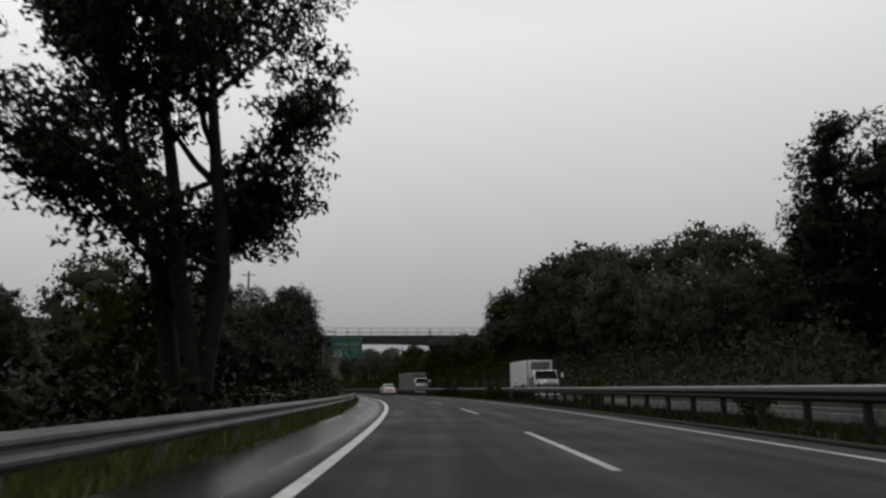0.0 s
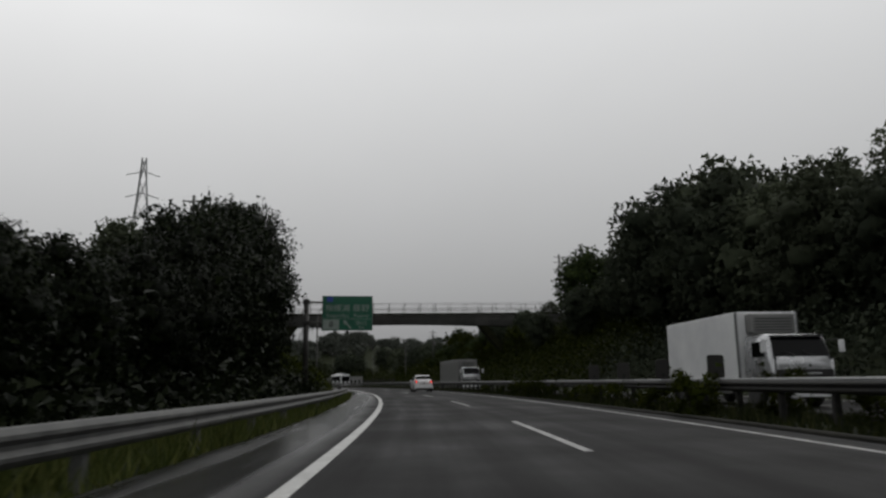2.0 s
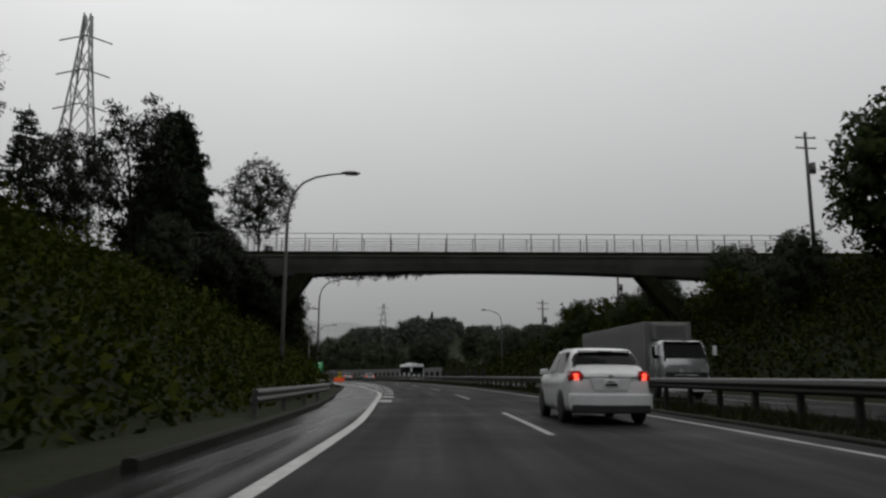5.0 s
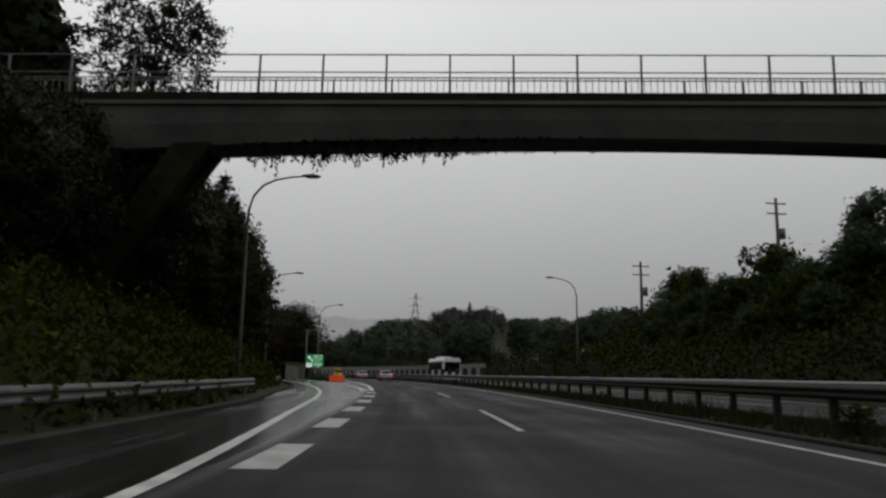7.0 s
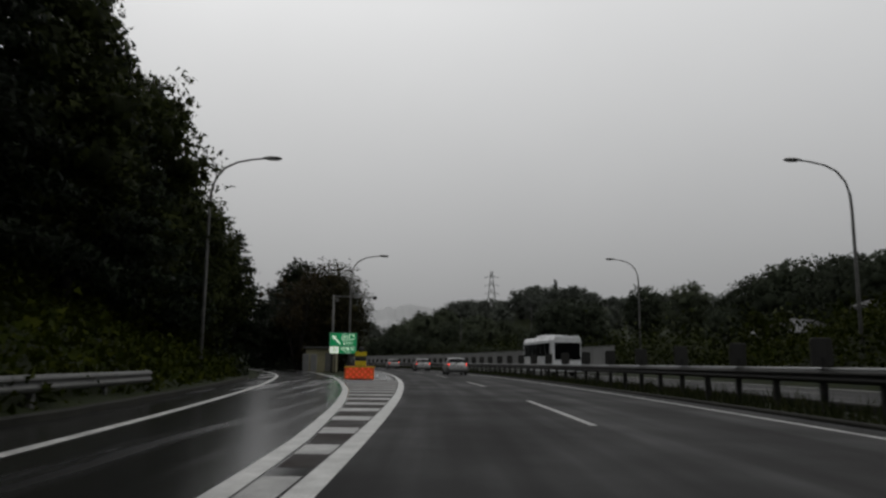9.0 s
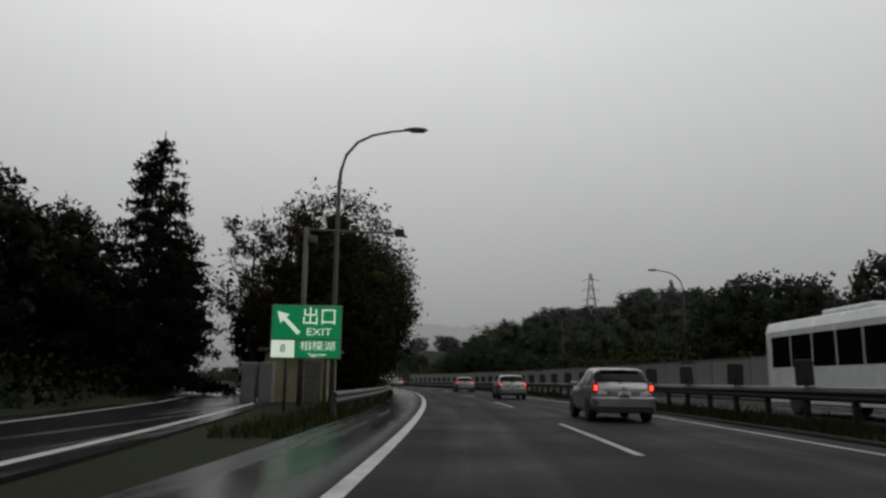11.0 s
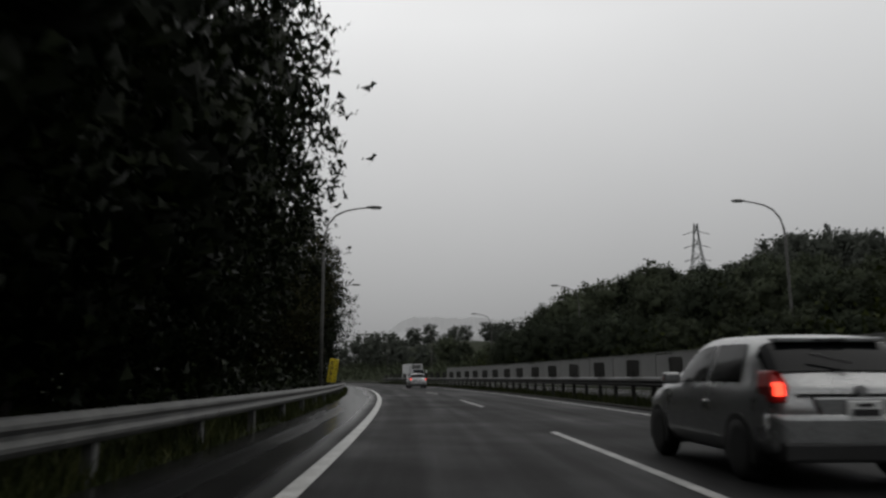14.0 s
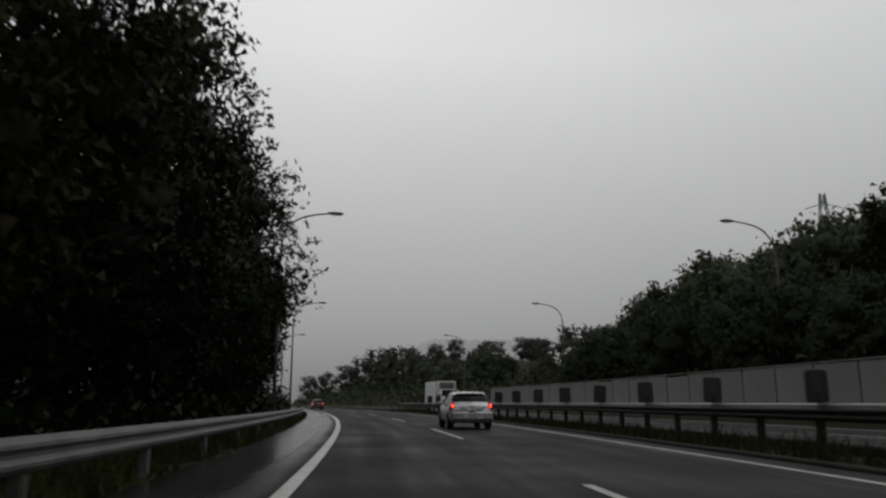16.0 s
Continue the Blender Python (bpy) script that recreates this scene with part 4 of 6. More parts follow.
def grow_to(kind, s, lat, top, group):
    """A tree whose crown ends at the given height; those of the distant hills are gathered into one wood."""
    if kind == "hazy":
        g = ground_z(s, lat)
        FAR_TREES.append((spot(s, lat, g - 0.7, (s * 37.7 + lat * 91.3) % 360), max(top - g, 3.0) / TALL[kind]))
        return None
    return grow(kind, s, lat, max(top - ground_z(s, lat), 3.0) / TALL[kind], group, None, 0.7)


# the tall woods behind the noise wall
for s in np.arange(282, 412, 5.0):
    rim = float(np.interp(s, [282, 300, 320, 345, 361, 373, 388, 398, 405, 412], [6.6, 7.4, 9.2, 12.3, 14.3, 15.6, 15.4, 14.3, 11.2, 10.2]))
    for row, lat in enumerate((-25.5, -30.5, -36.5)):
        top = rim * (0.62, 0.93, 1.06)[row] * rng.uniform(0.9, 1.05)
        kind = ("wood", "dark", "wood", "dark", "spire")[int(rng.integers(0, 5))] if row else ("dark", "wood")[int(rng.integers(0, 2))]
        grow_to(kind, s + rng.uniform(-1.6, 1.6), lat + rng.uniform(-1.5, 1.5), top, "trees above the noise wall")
for s, lat, top in ((279.5, -27.0, 11.4), (286.5, -28.0, 11.2), (274.5, -28.5, 10.6)):
    grow_to("dark", s, lat, top, "trees above the noise wall")
for s, lat, top in ((262, -42, 11.0), (257, -42, 12.4), (251, -43, 13.6), (245, -43, 13.0), (239, -44, 12.6), (233, -44, 12.0)):
    grow_to("dark", s, lat, top, "trees behind the houses")
for s, lat, top in ((178, -28.5, 11.4), (183, -28, 10.2), (188, -28.5, 10.0), (193, -28, 10.4), (198.5, -28, 9.8), (204.5, -28.5, 9.0), (211, -30, 8.8), (176, -24.6, 7.4), (184, -24.6, 6.6), (192, -24.6, 6.3), (200, -25, 6.0)):
    grow_to("round", s, lat, top, "trees on the opposite bank")
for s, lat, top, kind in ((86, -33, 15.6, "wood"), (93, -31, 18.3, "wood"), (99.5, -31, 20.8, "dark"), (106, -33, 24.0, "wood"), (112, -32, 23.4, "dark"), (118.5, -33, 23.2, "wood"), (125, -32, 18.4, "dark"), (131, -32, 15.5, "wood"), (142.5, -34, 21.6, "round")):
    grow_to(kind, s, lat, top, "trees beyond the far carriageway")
# lower woods where the road bends away
for s, lat, top, kind in ((412, -30, 7.5, "wood"), (420, -34, 8.6, "dark"), (428, -30, 7.6, "wood"), (437, -35, 9.4, "wood"), (446, -30, 8.0, "dark"), (455, -35, 10.4, "dark"), (464, -34, 12.4, "wood"), (474, -32, 10.6, "dark"), (484, -33, 11.2, "wood"), (496, -32, 11.6, "wood"),
                          (508, -34, 14.0, "dark"), (520, -36, 16.6, "dark"), (532, -36, 17.4, "wood"), (546, -37, 16.0, "dark"), (560, -38, 19.0, "wood"), (574, -36, 17.0, "dark"), (590, -34, 15.0, "wood"), (605, -30, 13.0, "dark"), (618, -26, 12.0, "wood"), (404, -42, 18.5, "wood"), (414, -46, 17.0, "dark"), (426, -44, 13.0, "wood"),
                          (500, 14, 6.0, "dark"), (520, 16, 6.5, "wood"), (540, 13, 6.5, "dark"), (560, 12, 7.0, "wood"), (580, 10, 7.0, "dark"), (600, 12, 7.5, "wood"), (480, 15, 7, "dark")):
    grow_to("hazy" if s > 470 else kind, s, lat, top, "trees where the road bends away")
def canopy(x, y):
    """Height of the hill wood's crowns."""
    return 1.4 + 0.115 * (y - 400) + float(np.interp(x, [-140, -130, -120, -110, -100, -90, -80, -70, -60, -50, -40, -30], [8.5, 9.6, 15.5, 20, 20.4, 20.5, 25, 24.5, 20.7, 19.5, 20.5, 22]))


# crowns along the hill's crest
for x, y, top, kind in ((-75, 431, 32.5, "spire"), (-68, 428, 30, "wood"), (-82, 433, 30, "dark"), (-61, 424, 28.5, "wood"), (-90, 436, 28, "wood"), (-54, 420, 27, "dark"), (-97, 440, 25, "dark"), (-46, 416, 25.5, "wood"), (-38, 412, 24, "dark"), (-104, 436, 22, "wood"), (-70, 420, 27, "dark"), (-84, 424, 26, "wood"), (-95, 428, 23, "wood"), (-58, 412, 25, "dark"), (-46, 404, 23, "wood"), (-78, 412, 23, "wood"), (-66, 404, 22, "dark"), (-88, 414, 21.5, "dark"), (-30, 406, 22, "wood"), (-98, 418, 19, "dark"),
                        (-110, 428, 20, "wood"), (-117, 434, 19, "dark"), (-124, 430, 17.5, "wood"), (-131, 437, 16.5, "dark")):
    k = int(np.argmin((_px - x) ** 2 + (_py - y) ** 2))
    top = min(top, canopy(x, y) + (2.0 if kind == "spire" else 0.4))
    grow_to(kind if kind == "spire" else "hazy", float(S_GRID[k]), -((x - _px[k]) * math.cos(_th[k]) + (y - _py[k]) * math.sin(_th[k])), top, "trees on the hill crest")


def creeper(name, s0, s1, lat_lo, lat_hi, count, size, seed, label, material, lift=0.25):
    """A mat of leaves over a stretch of bank."""
    r = np.random.default_rng(seed)
    pts = []
    while len(pts) < count:
        s = r.uniform(s0, s1)
        lo, hi = lat_lo(s), lat_hi(s)
        lt = lo + (hi - lo) * r.uniform()
        p = at(s, lt)
        tuft = 0.5 + 0.9 * noise.noise(Vector((p.x * 0.55, p.y * 0.55, 3)))
        if r.uniform() > tuft + 0.45:
            continue
        pts.append((p.x, p.y, ground_z(s, lt) + abs(r.normal()) * lift * (0.4 + max(tuft, 0) * 1.8)))
    ob = new(name, leaf_mesh(name, r, np.array(pts), size, material, -0.3, 0.7))
    return tagged(ob, label, "plants", kind="stuff")


creeper("bank_creeper", 99, 232, lambda s: foot_left(s) - 0.3, lambda s: foot_left(s) + 15, 105000, 0.19, 3, "thick green creeper over the roadside bank", M_LEAF_IVY, 0.35)
creeper("far_bank_creeper", 110, 228, lambda s: -20.0, lambda s: -40, 72000, 0.27, 4, "green creeper and shrubs over the opposite bank", M_LEAF_IVY, 0.5)
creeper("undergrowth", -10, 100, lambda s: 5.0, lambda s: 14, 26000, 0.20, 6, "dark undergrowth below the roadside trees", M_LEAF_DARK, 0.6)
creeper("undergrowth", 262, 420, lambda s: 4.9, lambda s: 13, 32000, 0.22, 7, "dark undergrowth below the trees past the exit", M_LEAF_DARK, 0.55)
creeper("undergrowth", 0, 112, lambda s: -20.2, lambda s: -34, 30000, 0.30, 8, "shrubs below the woods beyond the far carriageway", M_WOOD_DARK, 0.9)
creeper("undergrowth", 224, 300, lambda s: ramp_left(s) + 2.0, lambda s: ramp_left(s) + 16, 15000, 0.26, 12, "dark undergrowth beyond the exit ramp", M_LEAF_DARK, 0.5)
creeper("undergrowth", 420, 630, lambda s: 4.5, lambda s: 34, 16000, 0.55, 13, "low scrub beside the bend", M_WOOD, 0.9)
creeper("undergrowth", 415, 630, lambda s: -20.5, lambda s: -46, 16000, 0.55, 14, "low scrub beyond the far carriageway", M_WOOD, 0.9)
creeper("hedge", 228, 420, lambda s: -21.4, lambda s: -34, 38000, 0.34, 9, "shrubs behind the noise wall", M_LEAF_OLIVE, 1.0)


def grass(name, s0, s1, lat0, lat1, count, seed, label, tall=0.28):
    r = np.random.default_rng(seed)
    s = r.uniform(s0, s1, count)
    lt = r.uniform(lat0, lat1, count)
    clump = np.array([noise.noise(Vector((a * 0.5, b * 1.5, 0))) for a, b in zip(s, lt)])
    keep = clump > -0.25
    s, lt, clump = s[keep], lt[keep], clump[keep]
    base = at_np(s, lt, np.full(len(s), -0.06))
    h = tall * r.uniform(0.5, 1.3, len(s)) * (0.8 + clump)
    lean = r.normal(size=(len(s), 2)) * 0.35 * h[:, None]
    w = r.uniform(0.015, 0.03, len(s))
    a = r.uniform(0, 6.28, len(s))
    off = np.stack([np.cos(a) * w, np.sin(a) * w, 0 * a], -1)
    top = base + np.concatenate([lean, h[:, None]], 1)
    v = np.stack([base - off, base + off, top], 1).reshape(-1, 3)
    me = bpy.data.meshes.new(name)
    me.from_pydata(v.tolist(), [], np.arange(len(v)).reshape(-1, 3).tolist())
    me.materials.append(M_GRASS if s0 < 200 and lat0 > 0 else M_GRASS_DARK)
    return tagged(new(name, me), label, "grass", kind="stuff")


grass("verge_grass", 0, 100, 3.3, 5.2, 26000, 21, "yellow-green grass under the guard rail", 0.42)
grass("verge_grass", 232, 400, 3.4, 5.0, 26000, 22, "wet grass under the guard rail", 0.32)
grass("median_grass", 0, 420, -9.6, -7.0, 52000, 23, "patchy grass and weeds on the central reservation", 0.4)


# wooded hills far off
for k, (hx, hy, rad, count) in enumerate(((-72, 430, 30, 70), (-34, 404, 30, 44), (-108, 436, 22, 20), (30, 350, 40, 18), (-216, 545, 34, 18))):
    n = 0
    while n < count:
        x, y = hx + rng.normal() * rad * 0.8, hy + rng.normal() * rad * 0.8
        k = int(np.argmin((_px - x) ** 2 + (_py - y) ** 2))
        if math.hypot(_px[k] - x, _py[k] - y) < 44:
            n += 0.5
            continue
        s, lat = float(S_GRID[k]), -((x - _px[k]) * math.cos(_th[k]) + (y - _py[k]) * math.sin(_th[k]))
        top = min(canopy(x, y) - rng.uniform(0.3, 3.0), ground_z(s, lat) + 11) if x > -140 else ground_z(s, lat) + 9
        if top - ground_z(s, lat) > 5:
            grow_to("hazy", s, lat, top, "trees of the distant hills")
        n += 1


def far_woods():
    """All the trees of the distant hills in one mesh."""
    me = T_FARW[1]
    n = len(me.vertices)
    co, nr = np.zeros(n * 3), np.zeros(n * 3)
    me.vertices.foreach_get("co", co)
    me.corner_normals.foreach_get("vector", nr)
    co, nr = co.reshape(-1, 3), nr.reshape(-1, 3)
    vs, ns = [], []
    trunks = Geo()
    for m, sc in FAR_TREES:
        a = np.array(m)
        vs.append(co @ a[:3, :3].T * sc + a[:3, 3])
        ns.append(nr @ a[:3, :3].T)
        p = Vector(a[:3, 3])
        trunks.tube([tuple(p), tuple(p + Vector((0, 0, 7.5 * sc)))], [0.2 * sc, 0.08 * sc], 4, False)
    v = np.concatenate(vs)
    tv = np.concatenate(trunks.v)
    out = bpy.data.meshes.new("far_woods")
    out.from_pydata(np.concatenate([v, tv]).tolist(), [], np.arange(len(v)).reshape(-1, 3).tolist() + [tuple(i + len(v) for i in f) for f in trunks.f])
    out.polygons.foreach_set("use_smooth", [True] * len(out.polygons))
    out.normals_split_custom_set_from_vertices(np.concatenate(ns + [np.zeros((len(tv), 3))]).tolist())
    # this leaf colour already holds the paling by haze
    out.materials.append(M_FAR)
    return tagged(new("far_woods", out), "woods on the distant hills, rain haze put into their leaf colour", "woods", kind="stuff")


far_woods()


def misty_ridge():
    """The range of hills at the end of the valley, over a kilometre off, its pale mist put in as emission."""
    rows = []
    for az in np.arange(11.0, 37.1, 0.15):
        a = math.radians(az)
        ends = float(smooth(11, 16, az) * (1 - smooth(31, 37, az)))
        crest = (96 + 16 * noise.noise(Vector((az * 0.35, 2, 0))) + 5 * noise.noise(Vector((az * 1.7, 5, 0))) + 2.2 * noise.noise(Vector((az * 7, 9, 0)))) * ends + 4
        rows.append([(-40 - math.sin(a) * r, 200 + math.cos(a) * r, z) for r, z in ((1120, -5), (1230, crest * 0.6), (1320, crest), (1480, -5))])
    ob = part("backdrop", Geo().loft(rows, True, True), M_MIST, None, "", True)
    return tagged(ob, "hills at the end of the valley, their mist put in as a faint glow", "hills", kind="structure")


misty_ridge()

# ---------------------------------------------------------------- rails, lamps, bridge, signs
def post_mesh(h, material, w=0.07):
    g = Geo().box((-w, -w, -0.25), (w, w, h))
    me = bevelled(g, 0.015, 1)
    me.materials.append(material)
    return me


WAVE = ((0.0, -0.175), (0.03, -0.16), (0.075, -0.11), (0.08, -0.07), (0.03, -0.02), (0.03, 0.02), (0.08, 0.07), (0.075, 0.11), (0.03, 0.16), (0.0, 0.175))


def beam(s0, s1, lat, z, side, step=4.0, tall=1.0):
    """A length of corrugated guard-rail beam."""
    g = Geo()
    f = lat if callable(lat) else (lambda s: lat)
    n = max(2, int((s1 - s0) / step) + 1)
    prof = [(x * side, dz * tall) for x, dz in WAVE] + [((x - 0.012) * side, dz * tall) for x, dz in reversed(WAVE)]
    g.loft([[tuple(at(s, f(s) + x, z + dz)) for x, dz in prof] for s in np.linspace(s0, s1, n)])
    return g


def guard_rail(s0, s1, lat, top, spacing, side, label, material, offset=0.0, double=False, pipe=False):
    f = lat if callable(lat) else (lambda s: lat)
    rail = thing("guard_rail", Matrix.Identity(4), label, "guard rail")
    s, flat = s0, 0.78 if double else 1.0
    while s < s1 - 0.1:
        e = min(s + 8.0, s1)
        part("beam", beam(s, e, lambda q: f(q) + 0.09 * side, top - 0.175 * flat, side, 4.0, flat), material, rail)
        if double:
            part("beam", beam(s, e, lambda q: f(q) - 0.09 * side, top - 0.175 * flat, -side, 4.0, flat), material, rail)
        s = e
    pm = post_mesh(top - 0.01, material)
    s = s0 + 0.4 + offset
    while s < s1:
        p = part("post", pm, material, rail)
        p.matrix_local = spot(s, f(s))
        s += spacing
    if pipe:
        g = Geo()
        g.tube([tuple(at(q, f(q), top + 0.02)) for q in np.arange(s0, s1, 4)], 0.045, 8)
        part("top_rail", g, M_STEEL, rail, "bright galvanised top rail")
    return rail


guard_rail(-22, 92, 3.65, 0.68, 4.0, -1, "long galvanised corrugated guard rail on the verge", M_RAIL)
guard_rail(239, 420, 3.75, 0.70, 4.0, -1, "galvanised corrugated guard rail below dark trees", M_RAIL)
guard_rail(114, 130, 4.1, 0.68, 4.0, -1, "short galvanised guard rail before the lay-by", M_RAIL)
guard_rail(138, 168, lambda s: 5.75 + 0.022 * (s - 138), 0.74, 4.0, -1, "short galvanised guard rail behind the lay-by", M_RAIL)
guard_rail(187, 199, lambda s: 7.9 + 0.07 * (s - 187), 0.70, 4.0, -1, "short galvanised guard rail beside the exit lane", M_RAIL)
guard_rail(-30, 420, -8.2, 0.93, 2.185, 1, "dark weathered double guard rail on the central reservation", M_RAIL_DARK, 1.965, double=True, pipe=True)


def lamp_template():
    t = thing("street_lamp", Matrix.Identity(4), "tall grey steel street lamp with a curved arm", "street lamp", "street lamps")
    pts = [(0, 0, -0.3), (0, 0, 5), (0, 0, 9.3), (0.05, 0, 10.0), (0.25, 0, 10.7), (0.7, 0, 11.25), (1.3, 0, 11.55), (2.1, 0, 11.72), (2.7, 0, 11.78)]
    part("pole", Geo().tube(pts, [0.11, 0.095, 0.075, 0.07, 0.06, 0.055, 0.05, 0.045, 0.04], 10), M_STEEL_DULL, t, smooth_shade=True)
    part("base_plate", bevelled(Geo().box((-0.2, -0.2, -0.05), (0.2, 0.2, 0.05)), 0.02, 1), M_STEEL_DULL, t)
    g = Geo()
    rings = []
    for x, w, up, dn in ((2.55, 0.05, 0.04, 0.03), (2.7, 0.11, 0.08, 0.06), (2.95, 0.16, 0.11, 0.08), (3.25, 0.17, 0.10, 0.09), (3.45, 0.11, 0.06, 0.06), (3.52, 0.04, 0.03, 0.03)):
        rings.append([(x, w * math.cos(a), 11.80 + (up if math.sin(a) > 0 else dn) * math.sin(a)) for a in np.linspace(0, 2 * math.pi, 11)[:-1]])
    head = part("lamp_head", g.loft(rings), M_STEEL_DULL, t, smooth_shade=True)
    lens = Geo().loft([[(x, w * math.cos(a), 11.72 + 0.03 * math.sin(a)) for a in np.linspace(0, 2 * math.pi, 11)[:-1]] for x, w in ((2.8, 0.06), (2.95, 0.12), (3.25, 0.12), (3.4, 0.06))])
    part("lens", lens, M_LAMPGLASS, head, "pale unlit lamp lens")
    return t


LAMP = lamp_template()
first = True
for s, lat, flip, tall in ((132, 6.5, 0, 11.0), (172, 7.75, 0, 10.8), (214, 11.2, 0, 11.3), (247.0, 4.9, 0, 11.05), (287, 5.6, 0, 11.0), (328, 4.8, 0, 11.4), (370, 4.9, 0, 11.8), (410, 4.8, 0, 11.8), (450, 4.8, 0, 11.8),
                           (213, -21.9, 180, 11.7), (251, -25.2, 180, 12.0), (288, -24.9, 180, 12.0), (328, -24.9, 180, 12.3), (369, -25.1, 180, 12.0), (405, -24.3, 180, 11.7), (445, -24, 180, 11.8), (485, -24, 180, 11.8)):
    m = spot(s, lat, tall - 11.8, flip)
    if first:
        LAMP.matrix_world = m
        first = False
    else:
        copy_thing(LAMP, m)


# the road bridge over the cutting
def bridge():
    v = at(166.1, 0)
    m = pose(v.x, v.y, 0, 0, 0, 12.5)
    b = thing("road_bridge", m, "weathered concrete road bridge on slanting legs with a steel fence", "bridge")
    deck_w = 1.5

    def under(x):
        """Height of the girder's underside along the span (x to the right)."""
        d = (x - 7.5) / 15.5
        return 10.70 - 0.34 * min(abs(d), 1.4) ** 2 + 0.008 * x

    def top(x):
        return 12.28 + 0.008 * x
    xs = np.linspace(-34, 48, 42)
    rings = []
    for x in xs:
        u, t = under(x), top(x)
        h = t - u
        half = [(0.72, u), (0.92, u + 0.10), (1.22, u + h * 0.5), (1.36, t - 0.28), (1.5, t - 0.22), (1.5, t - 0.05)]
        rings.append([(x, y, z) for y, z in half] + [(x, -y, z) for y, z in reversed(half)])
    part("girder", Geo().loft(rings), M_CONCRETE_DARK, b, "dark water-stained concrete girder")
    for y in (-deck_w + 0.12, deck_w - 0.12):
        g = Geo()
        g.loft([[(x, y - 0.14, top(x) - 0.04), (x, y + 0.14, top(x) - 0.04), (x, y + 0.14, top(x) + 0.28), (x, y - 0.14, top(x) + 0.28)] for x in xs])
        part("parapet_kerb", g, M_MOSS, b, "black mossy parapet kerb")
    for sx, x0, x1 in ((-1, -8.9, -14.6), (1, 23.6, 30.8)):
        for y in (-0.62, 0.62):
            g = Geo()
            g.loft([[(x0 - 0.8, y - 0.35, 10.6), (x0 + 0.8, y - 0.35, 10.6), (x0 + 0.8, y + 0.35, 10.6), (x0 - 0.8, y + 0.35, 10.6)],
                    [(x1 - 0.6, y - 0.4, 2.0), (x1 + 0.6, y - 0.4, 2.0), (x1 + 0.6, y + 0.4, 2.0), (x1 - 0.6, y + 0.4, 2.0)]])
            part("leg", g, M_MOSS, b, "slanting leg black with moss")
    post = Geo().box((-0.04, -0.04, 0.2), (0.04, 0.04, 2.0)).mesh("post")
    post.materials.append(M_STEEL_DULL)
    bar = Geo().box((-0.012, -0.012, 0.28), (0.012, 0.012, 0.98)).mesh("baluster")
    bar.materials.append(M_STEEL_DULL)
    for side, y in enumerate((-deck_w + 0.12, deck_w - 0.12)):
        fence = part("fence", Geo().tube([(x, y, top(x) + 2.0) for x in xs[4:-4]], 0.03, 6), M_STEEL_DULL, b, "steel pipe fence")
        for hz in (0.98, 1.22):
            part("rail", Geo().tube([(x, y, top(x) + hz) for x in xs[4:-4]], 0.028, 6), M_STEEL_DULL, fence)
        x = -24.9
        while x < 40:
            p = part("post", post, M_STEEL_DULL, fence)
            p.matrix_local = pose(x, y, top(x))
            x += 2.67
        if side == 0:
            x = -16.0
            while x < 34:
                p = part("baluster", bar, M_STEEL_DULL, fence)
                p.matrix_local = pose(x, y, top(x))
                x += 0.27
    return b, under


BRIDGE, bridge_under = bridge()


def hanging_creeper():
    r = np.random.default_rng(41)
    pts = []
    for k in range(420):
        x = r.normal(-1.5, 4.2)
        if x < -10 or x > 9:
            continue
        drop = abs(r.normal()) * 0.24 * math.exp(-((x + 3) / 5) ** 2) + 0.08
        for j in range(int(4 + 18 * drop)):
            pts.append((x + r.normal() * 0.06, (0.85 if k % 2 else -0.87) + r.normal() * 0.06, bridge_under(x) + 0.15 - drop * j / (4 + 18 * drop) * 1.6))
    m = BRIDGE.matrix_world
    pts = np.array([tuple(m @ Vector(p)) for p in pts])
    ob = new("hanging_creeper", leaf_mesh("hanging_creeper", r, pts, 0.16, M_LEAF_DARK, 1.2, 0.5))
    return tagged(ob, "dark creeper hanging below the bridge girder", "plants", kind="stuff")


hanging_creeper()


# the noise wall beyond the far carriageway
def noise_wall(s0, s1, lat, tall):
    w = thing("noise_wall", Matrix.Identity(4), "grey panelled noise wall beyond the far carriageway", "noise wall")
    g = Geo()
    ss = np.arange(s0, s1 + 0.1, 3.0)
    g.loft([[tuple(at(s, lat + dx, z)) for dx, z in ((-0.2, -0.3), (0.2, -0.3), (0.2, 0.9), (-0.2, 0.9))] for s in ss])
    part("footing", g, M_CONCRETE, w, "pale concrete footing")
    for s in np.arange(s0, s1 - 0.1, 3.0):
        p = Geo().box((-0.05, 0.035, 0.9), (0.05, 2.965, tall + 0.12 * math.sin(s * 1.7) * (int(s / 3) % 4 == 0)))
        q = part("panel", bevelled(p, 0.006, 1), M_PANEL, w)
        q.matrix_local = spot(s, lat)
    for s in np.arange(s0, s1 + 0.1, 3.0):
        q = part("post", Geo().box((-0.055, -0.034, 0.9), (0.055, 0.034, tall + 0.05)), M_PANEL, w)
        q.matrix_local = spot(s, lat)
    part("coping", Geo().loft([[tuple(at(s, lat + dx, z)) for dx, z in ((-0.1, tall + 0.052), (0.1, tall + 0.052), (0.1, tall + 0.1), (-0.1, tall + 0.1))] for s in ss]), M_PANEL, w)
    return w


noise_wall(246, 420, -20.4, 2.75)


